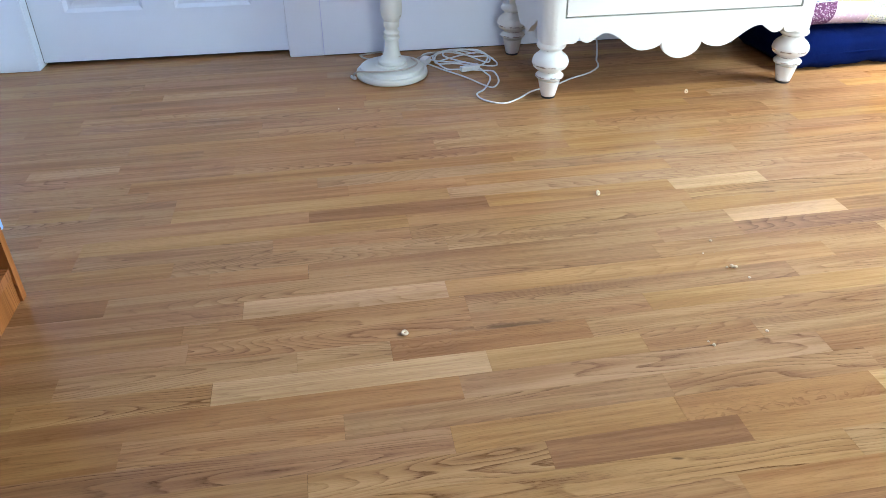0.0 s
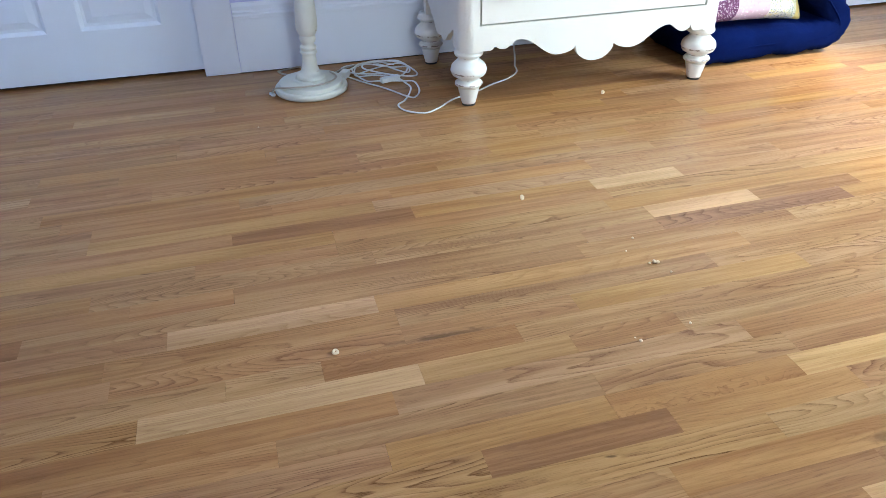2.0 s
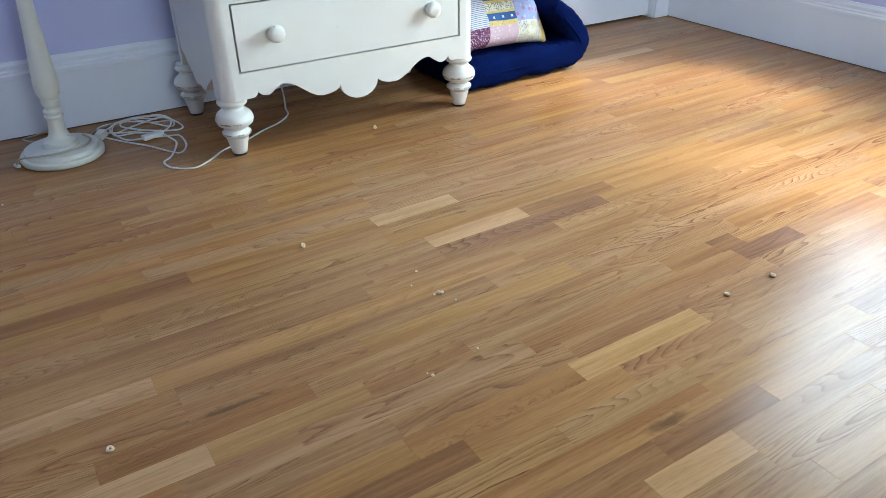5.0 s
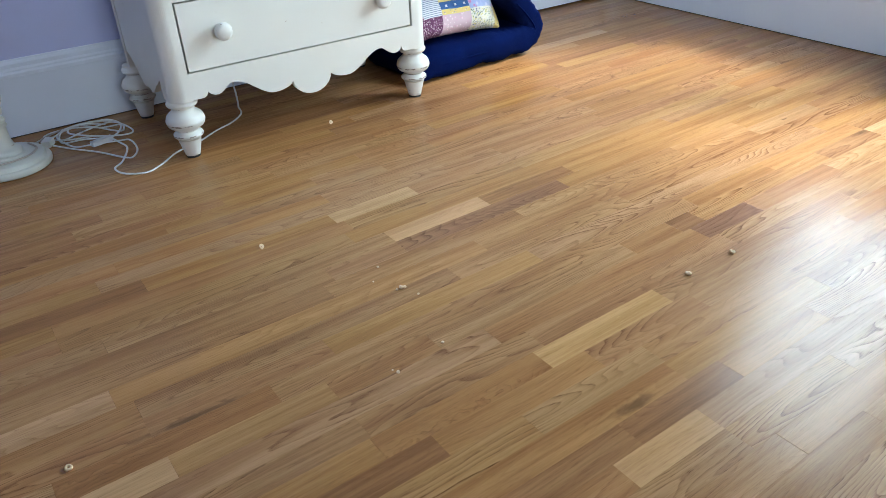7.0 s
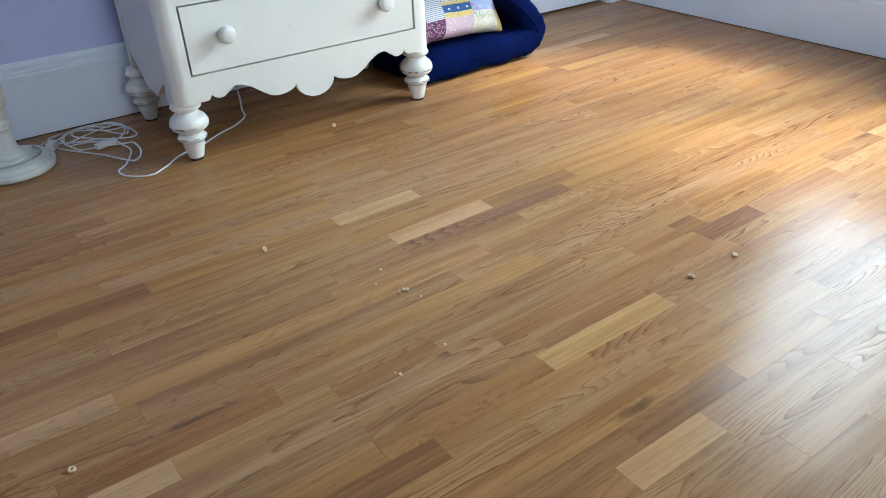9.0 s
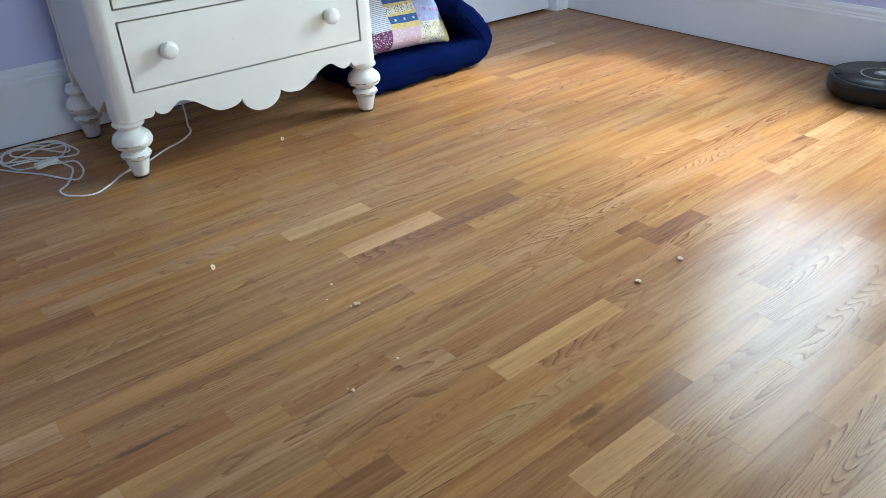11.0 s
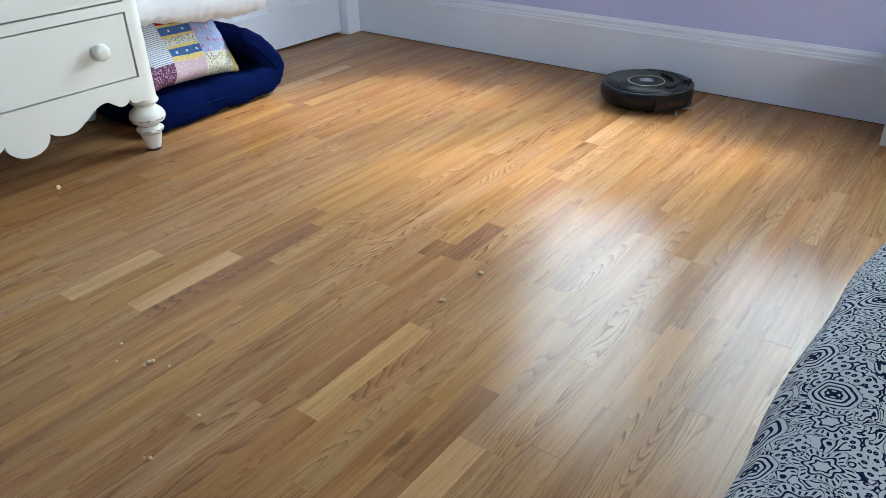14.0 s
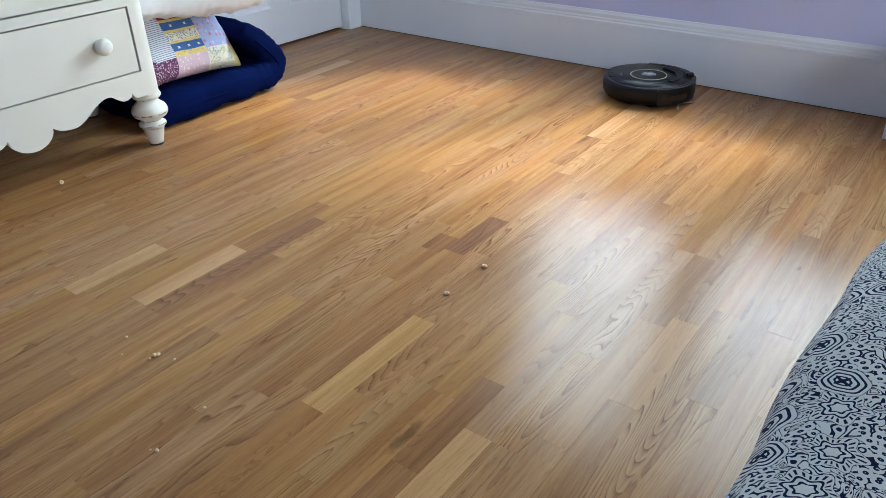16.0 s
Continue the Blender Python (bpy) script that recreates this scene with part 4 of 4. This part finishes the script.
# ---- bed ----
def damask():
    """Indigo block-print pattern of roundels, scrolls and beads on pale grey cotton."""
    m, t, b = shader("indigo_print_cotton", (0.5, 0.52, 0.56), 0.9, 0, 0.05)
    v = place(t)
    warp = t.nodes.new("ShaderNodeVectorMath")
    warp.operation = "MULTIPLY_ADD"
    nz = node(t, "ShaderNodeTexNoise", Scale=14.0, Detail=1.0)
    t.links.new(v, nz.inputs["Vector"])
    t.links.new(nz.outputs["Color"], warp.inputs[0])
    warp.inputs[1].default_value = (0.02, 0.02, 0.02)
    t.links.new(v, warp.inputs[2])
    w = warp.outputs[0]

    def cells(scale, chance, metric="EUCLIDEAN"):
        n = node(t, "ShaderNodeTexVoronoi", Scale=scale, Randomness=chance)
        n.voronoi_dimensions = "2D"
        n.distance = metric
        t.links.new(w, n.inputs["Vector"])
        return n

    def edges(scale, chance):
        n = node(t, "ShaderNodeTexVoronoi", Scale=scale, Randomness=chance)
        n.voronoi_dimensions, n.feature = "2D", "DISTANCE_TO_EDGE"
        t.links.new(w, n.inputs["Vector"])
        return n.outputs["Distance"]

    big = cells(18.0, 0.5)
    d = big.outputs["Distance"]
    away = t.nodes.new("ShaderNodeVectorMath")
    away.operation = "SUBTRACT"
    t.links.new(w, away.inputs[0])
    t.links.new(big.outputs["Position"], away.inputs[1])
    xyz = t.nodes.new("ShaderNodeSeparateXYZ")
    t.links.new(away.outputs[0], xyz.inputs[0])
    angle = calc(t, "ARCTAN2", xyz.outputs[1], xyz.outputs[0])
    tint = t.nodes.new("ShaderNodeSeparateColor")
    t.links.new(big.outputs["Color"], tint.inputs[0])
    flower = ramp(t, tint.outputs[0], 0.5, 0.51)
    petal = calc(t, "MULTIPLY", d, calc(t, "MULTIPLY_ADD", calc(t, "MULTIPLY", calc(t, "COSINE", calc(t, "MULTIPLY", angle, 6.0)), calc(t, "MULTIPLY_ADD", flower, 0.8, 0.2)), 0.17, 1.0))
    rings = ramp(t, calc(t, "SINE", calc(t, "MULTIPLY", petal, 68.0)), 0.1, 0.4)
    spokes = ramp(t, calc(t, "SINE", calc(t, "MULTIPLY", angle, 26.0)), 0.1, 0.5)
    heart = calc(t, "MULTIPLY", calc(t, "SUBTRACT", 1.0, ramp(t, calc(t, "MULTIPLY", d, calc(t, "MULTIPLY_ADD", calc(t, "COSINE", calc(t, "MULTIPLY", angle, 4.0)), 0.5, 1.0)), 0.075, 0.09)), calc(t, "SUBTRACT", 1.0, flower))
    band = calc(t, "MULTIPLY", ramp(t, petal, 0.24, 0.26), calc(t, "SUBTRACT", 1.0, ramp(t, petal, 0.33, 0.35)))
    rings = calc(t, "ADD", calc(t, "MULTIPLY", rings, calc(t, "SUBTRACT", 1.0, calc(t, "MULTIPLY", band, flower))), calc(t, "MULTIPLY", spokes, calc(t, "MULTIPLY", band, flower)))
    rings = calc(t, "MAXIMUM", calc(t, "MULTIPLY", rings, ramp(t, d, 0.09, 0.10)), heart)
    inside = calc(t, "SUBTRACT", 1.0, ramp(t, petal, 0.37, 0.40))
    small = cells(105.0, 0.75)
    bead = ramp(t, calc(t, "SINE", calc(t, "MULTIPLY", small.outputs["Distance"], 12.0)), 0.3, 0.55)
    scroll = ramp(t, calc(t, "SINE", calc(t, "MULTIPLY", noisy(t, w, 42.0, 1.0, 1.6), 50.0)), 0.2, 0.45)
    pick = ramp(t, noisy(t, v, 30.0, 1.0), 0.49, 0.5)
    field = calc(t, "ADD", calc(t, "MULTIPLY", bead, pick), calc(t, "MULTIPLY", scroll, calc(t, "SUBTRACT", 1.0, pick)))
    ink = calc(t, "ADD", calc(t, "MULTIPLY", rings, inside), calc(t, "MULTIPLY", field, calc(t, "SUBTRACT", 1.0, inside)))
    weave = noisy(t, place(t, (1, 3, 1)), 900, 2)
    ground = mix(t, calc(t, "MULTIPLY", weave, 0.35), (0.47, 0.49, 0.485), (0.37, 0.395, 0.395))
    t.links.new(mix(t, ink, ground, (0.004, 0.009, 0.036)), b.inputs["Base Color"])
    bump(t, b, calc(t, "ADD", noisy(t, v, 7.0, 3), calc(t, "MULTIPLY", weave, 0.05)), 0.3, 0.008)
    return m


DAMASK = damask()
MATTRESS = cloth("white_mattress_ticking", (0.7, 0.7, 0.68), 700)
BED_WOOD = oak("bed_wood", (0.36, 0.16, 0.06), (0.25, 0.10, 0.035))


def bed():
    x0, x1, y0, y1, top = 0.42, 2.44, -1.45, 0.011, 0.50
    root = empty("bed", ((x0 + x1) / 2, (y0 + y1) / 2, 0), label="bed with a navy and pale grey block-print bedspread", category="bed")
    hx, hy = (x1 - x0) / 2, (y1 - y0) / 2
    part("mattress", block(-hx + 0.06, hx - 0.16, -hy + 0.06, hy - 0.42, 0.26, 0.45), MATTRESS, root, bevel=0.03)
    part("bed_frame", block(-hx + 0.08, hx - 0.18, -hy + 0.08, hy - 0.44, 0.14, 0.255), BED_WOOD, root, bevel=0.004)
    for sx in (-1, 1):
        for sy in (-1, 1):
            part("leg", block(sx * (hx - 0.26) - 0.03, sx * (hx - 0.26) + 0.03, -0.18 + sy * (hy - 0.32) - 0.03, -0.18 + sy * (hy - 0.32) + 0.03, 0.001, 0.139), BED_WOOD, root, bevel=0.004)
    bm = bmesh.new()
    prof = [(0.0, 0.0), (-0.02, 0.0), (-0.05, -0.008), (-0.075, -0.026), (-0.088, -0.05), (-0.092, -0.08), (-0.090, -0.16), (-0.086, -0.26), (-0.082, -0.34)]
    n, loops = 260, []
    def outline(k, inset):
        """Rounded rectangle, shrunk by inset."""
        r = 0.12
        a, c = hx - 0.092 - inset, hy - 0.092 - inset
        straight = [(2 * (a - r), 0), (2 * (c - r), 1), (2 * (a - r), 2), (2 * (c - r), 3)]
        arc = math.pi * r / 2
        total = sum(s for s, _ in straight) + 4 * arc
        s = (k / n) * total
        corners = [((-a + r, c), (1, 0)), ((a, c - r), (0, -1)), ((a - r, -c), (-1, 0)), ((-a, -c + r), (0, 1))]
        for (length, i) in straight:
            (px, py), (dx, dy) = corners[i]
            if s <= length:
                return Vector((px + dx * s, py + dy * s, 0)), Vector((-dy, dx, 0))
            s -= length
            if s <= arc:
                t = s / r
                nx, ny = -dy, dx
                cx, cy = px + dx * length - nx * r, py + dy * length - ny * r
                v = Vector((nx * math.cos(t) + dx * math.sin(t), ny * math.cos(t) + dy * math.sin(t), 0))
                return Vector((cx, cy, 0)) + v * r, v
            s -= arc
        return Vector((-a + r, c, 0)), Vector((0, 1, 0))
    def settle(q):
        """The long edge slants back towards the foot end."""
        far = max(0.0, q.x - (1.0 - (x0 + x1) / 2))
        q.y -= 0.16 * far * far * max(0.0, min(1.0, q.y / (hy - 0.2)))
    for out, drop in prof:
        loop = []
        for k in range(n):
            p, nrm = outline(k, 0)
            hang = min(1.0, -drop / 0.3)
            wave = 0.016 * hang * math.sin(k * 0.55) + 0.01 * hang * noise.noise(p * 6)
            q = p - nrm * out + nrm * wave
            settle(q)
            loop.append(bm.verts.new((q.x, q.y, top + drop + 0.006 * noise.noise(Vector((q.x * 4, q.y * 4, 0.3))))))
        loops.append(loop)
    for a, b in zip(loops, loops[1:]):
        for k in range(n):
            bm.faces.new((a[k], a[(k + 1) % n], b[(k + 1) % n], b[k]))
    inner = loops[0]
    for f in range(1, 12):
        s = 1 - f / 12
        loop = []
        for k in range(n):
            p, nrm = outline(k, 0)
            q = p * s
            settle(q)
            loop.append(bm.verts.new((q.x, q.y, top + 0.012 * noise.noise(Vector((q.x * 4, q.y * 4, 0.3))) + 0.012 * (1 - s))))
        for k in range(n):
            bm.faces.new((loop[k], loop[(k + 1) % n], inner[(k + 1) % n], inner[k]))
        inner = loop
    bm.faces.new(inner)
    part("bedspread", bm, DAMASK, root, "navy and pale grey block-print bedspread", smooth=True)


bed()


# ---- low shelf and blue bin by the west side ----
PINE = oak("orange_stained_pine", (0.34, 0.115, 0.030), (0.25, 0.075, 0.018))


def low_shelf():
    root = empty("low_bookcase", (-0.566, 1.262, 0), label="orange-stained wooden low bookcase with open front", category="bookcase")
    depth, length, tall = 0.36, 0.80, 0.70
    for y0, y1 in ((-0.02, 0.0), (-length, -length + 0.02)):
        part("side_board", block(-depth, 0, y0, y1, 0.001, tall), PINE, root, bevel=0.002)
    part("plinth", block(-0.024, -0.006, -length + 0.0205, -0.0205, 0.001, 0.060), PINE, root, bevel=0.002)
    for z in (0.061, 0.38):
        part("shelf", block(-depth + 0.012, -0.004, -length + 0.0205, -0.0205, z, z + 0.02), PINE, root, bevel=0.002)
    part("back_board", block(-depth, -depth + 0.01, -length + 0.0205, -0.0205, 0.08, tall), PINE, root)
    part("top_board", block(-depth, 0.008, -length - 0.008, 0.008, tall + 0.0005, tall + 0.022), PINE, root, bevel=0.003)


low_shelf()
BLUE_PLASTIC = paint("light_blue_plastic", (0.25, 0.45, 0.75), 0.4, 0.02, 80, 0.05)


def blue_bin():
    root = empty("storage_bin", (-0.705, 1.555, 0), label="light blue plastic storage bin on the floor", category="bin")
    bm = block(-0.34, 0, -0.26, 0, 0.001, 0.24)
    bmesh.ops.delete(bm, geom=[max(bm.faces, key=lambda f: f.calc_center_median().z)], context="FACES_ONLY")
    bmesh.ops.solidify(bm, geom=bm.faces[:], thickness=0.004)
    part("tub", bm, BLUE_PLASTIC, root)
    part("rim", plate([(0, 0.225), (0.012, 0.225), (0.012, 0.24), (0, 0.24)], -0.26, "y"), BLUE_PLASTIC, root)


blue_bin()


# ---- oak strip floor ----
STRIP, TILT_X, FIRST = 0.0575, 0.022, 0.0224     # strip width, run of the strips against the wall, first joint
# strips that stand out: row, from, to, tone
SEEN = [
    (42, -0.55, 0.06, "R"), (40, -0.47, -0.04, "L"), (39, -0.62, 0.05, "R"), (38, 2.15, 2.65, "B"), (36, -0.82, -0.667, "R"), (36, 2.08, 2.64, "L"), (35, 1.76, 2.15, "L"),
    (34, 0.865, 1.18, "L"), (33, 0.10, 0.555, "L"), (33, 1.41, 1.86, "L"), (32, 1.41, 2.31, "M"), (31, -0.73, -0.50, "L"), (30, 0.72, 1.148, "L"), (29, 1.37, 1.95, "M"),
]
SEEN += [
    (27, -0.52, -0.322, "R"), (26, -0.322, 0.345, "L"), (25, 0.0, 0.432, "D"), (25, 0.910, 1.16, "B"), (25, 2.44, 2.80, "L"), (24, -0.50, 0.23, "L"), (23, -0.80, -0.50, "R"), (23, 0.23, 0.90, "M"),
    (22, 0.305, 0.980, "M"), (22, 0.980, 1.272, "B"), (21, 0.0, 0.785, "R"), (21, 0.785, 0.978, "M"), (21, 0.978, 1.50, "D"), (20, -0.75, -0.397, "D"), (20, 1.30, 1.90, "C"), (20, 1.90, 2.19, "L"),
]
SEEN += [
    (19, -0.127, 0.279, "B"), (19, 2.18, 2.50, "L"), (18, -0.235, 0.31, "C"), (17, 0.31, 0.665, "M"), (17, 0.665, 1.20, "L"), (16, -0.02, 0.150, "L"), (16, 0.150, 0.526, "K"), (16, 2.0, 2.44, "M"),
    (15, -0.163, 0.32, "B"), (15, 0.613, 0.837, "M"), (15, 1.545, 1.63, "D"), (15, 2.44, 3.0, "B"), (14, 0.26, 0.940, "C"), (14, 1.57, 1.78, "D"), (14, 1.78, 2.13, "R"),
]
SEEN += [
    (13, -0.290, 0.058, "M"), (13, 0.058, 0.612, "R"), (13, 1.0, 1.6, "M"), (12, 0.609, 0.970, "K"), (12, 0.970, 1.305, "B"), (11, 0.0, 0.370, "C"), (11, 0.370, 0.695, "D"), (11, 0.695, 1.05, "L"),
    (10, -0.10, 0.846, "C"), (9, 1.14, 1.60, "L"), (8, 0.96, 1.225, "D"), (8, 1.50, 1.955, "C"), (8, 1.955, 2.115, "R"), (7, 0.89, 1.093, "B"), (7, 2.115, 2.30, "L"),
    (6, 1.093, 1.40, "C"), (6, 1.40, 1.9, "C"), (5, 1.15, 1.576, "M"), (5, 1.576, 1.90, "R"), (4, 1.31, 1.62, "L"), (3, 1.0, 1.7, "C"), (2, 2.15, 2.50, "L"),
]

floor = tagged(part("floor", block(WEST - THICK, EAST + THICK, SOUTH - THICK, NORTH + THICK, -0.06, -0.014), SUBFLOOR), "varnished oak strip floor", "floor", kind="structure")
rng = random.Random(11)
HALF_GAP = 0.00005


def strip_shape(length):
    """Corner places and faces of one strip with eased top edges, its left end at 0."""
    e, h = 0.0002, STRIP / 2 - HALF_GAP
    a, b = HALF_GAP, length - HALF_GAP
    v = [(a, -h, -0.0138), (b, -h, -0.0138), (b, h, -0.0138), (a, h, -0.0138), (a, -h, -0.00012), (b, -h, -0.00012), (b, h, -0.00012), (a, h, -0.00012),
         (a + e, -h + e, 0), (b - e, -h + e, 0), (b - e, h - e, 0), (a + e, h - e, 0)]
    f = [(0, 1, 5, 4), (1, 2, 6, 5), (2, 3, 7, 6), (3, 0, 4, 7), (4, 5, 9, 8), (5, 6, 10, 9), (6, 7, 11, 10), (7, 4, 8, 11), (8, 9, 10, 11)]
    return v, f


strips = []
last = int((NORTH + 0.1 - FIRST) / STRIP) + 1
for row in range(int((SOUTH - FIRST) / STRIP) - 1, last + 1):
    fixed = sorted((a, b, tone) for r, a, b, tone in SEEN if r == row)
    x, ahead = WEST - 0.02, list(fixed)
    while x < EAST:
        stop = ahead[0][0] if ahead else EAST + 0.02
        if ahead and x >= stop - 0.02:
            a, b, tone = ahead.pop(0)
            strips.append((row, x, b, tone))
            x = b
            continue
        end = min(x + rng.choice((0.3, 0.42, 0.55, 0.7, 0.85, 1.0, 1.15)) * (1 if x > WEST else rng.uniform(0.3, 1)), stop)
        if 0 < stop - end < 0.14:
            end = stop
        # redder, fewer pale boards in the west: weaker window light put into board colour
        strips.append((row, x, end, rng.choices("MLRC", (66, 15, 11, 8) if x > -0.1 else (58, 4, 36, 2))[0]))
        x = end

shared, rest = {}, {}
turn = math.atan(TILT_X)
near = [s for s in strips if 4 <= s[0] <= 40 and s[1] > -0.85 and s[2] < 2.9]
near = set(sorted(near, key=lambda s: abs(s[0] - 20))[:296])
for s in strips:
    row, a, b, tone = s
    y = FIRST + STRIP * (row + 0.5) + TILT_X * a
    if s in near:
        key = (round(b - a, 3), tone)
        if key not in shared:
            v, f = strip_shape(key[0])
            me = bpy.data.meshes.new("plank")
            me.from_pydata(v, [], f)
            me.materials.append(OAK[tone])
            shared[key] = me
        ob = new("plank", shared[key])
        ob.location, ob.rotation_euler = (a, y, 0), (radians(rng.uniform(-0.14, 0.14)), 0, turn)
        ob.parent = floor
    else:
        v, f = strip_shape(b - a)
        vs, fs = rest.setdefault(tone, ([], []))
        base = len(vs)
        c, sn = math.cos(turn), math.sin(turn)
        vs += [(a + p[0] * c - p[1] * sn, y + p[0] * sn + p[1] * c, p[2]) for p in v]
        fs += [tuple(base + i for i in q) for q in f]
for tone, (vs, fs) in rest.items():
    me = bpy.data.meshes.new("planks")
    me.from_pydata(vs, [], fs)
    me.materials.append(OAK[tone])
    ob = tagged(new("planks", me), kind="stuff")
    ob.parent = floor
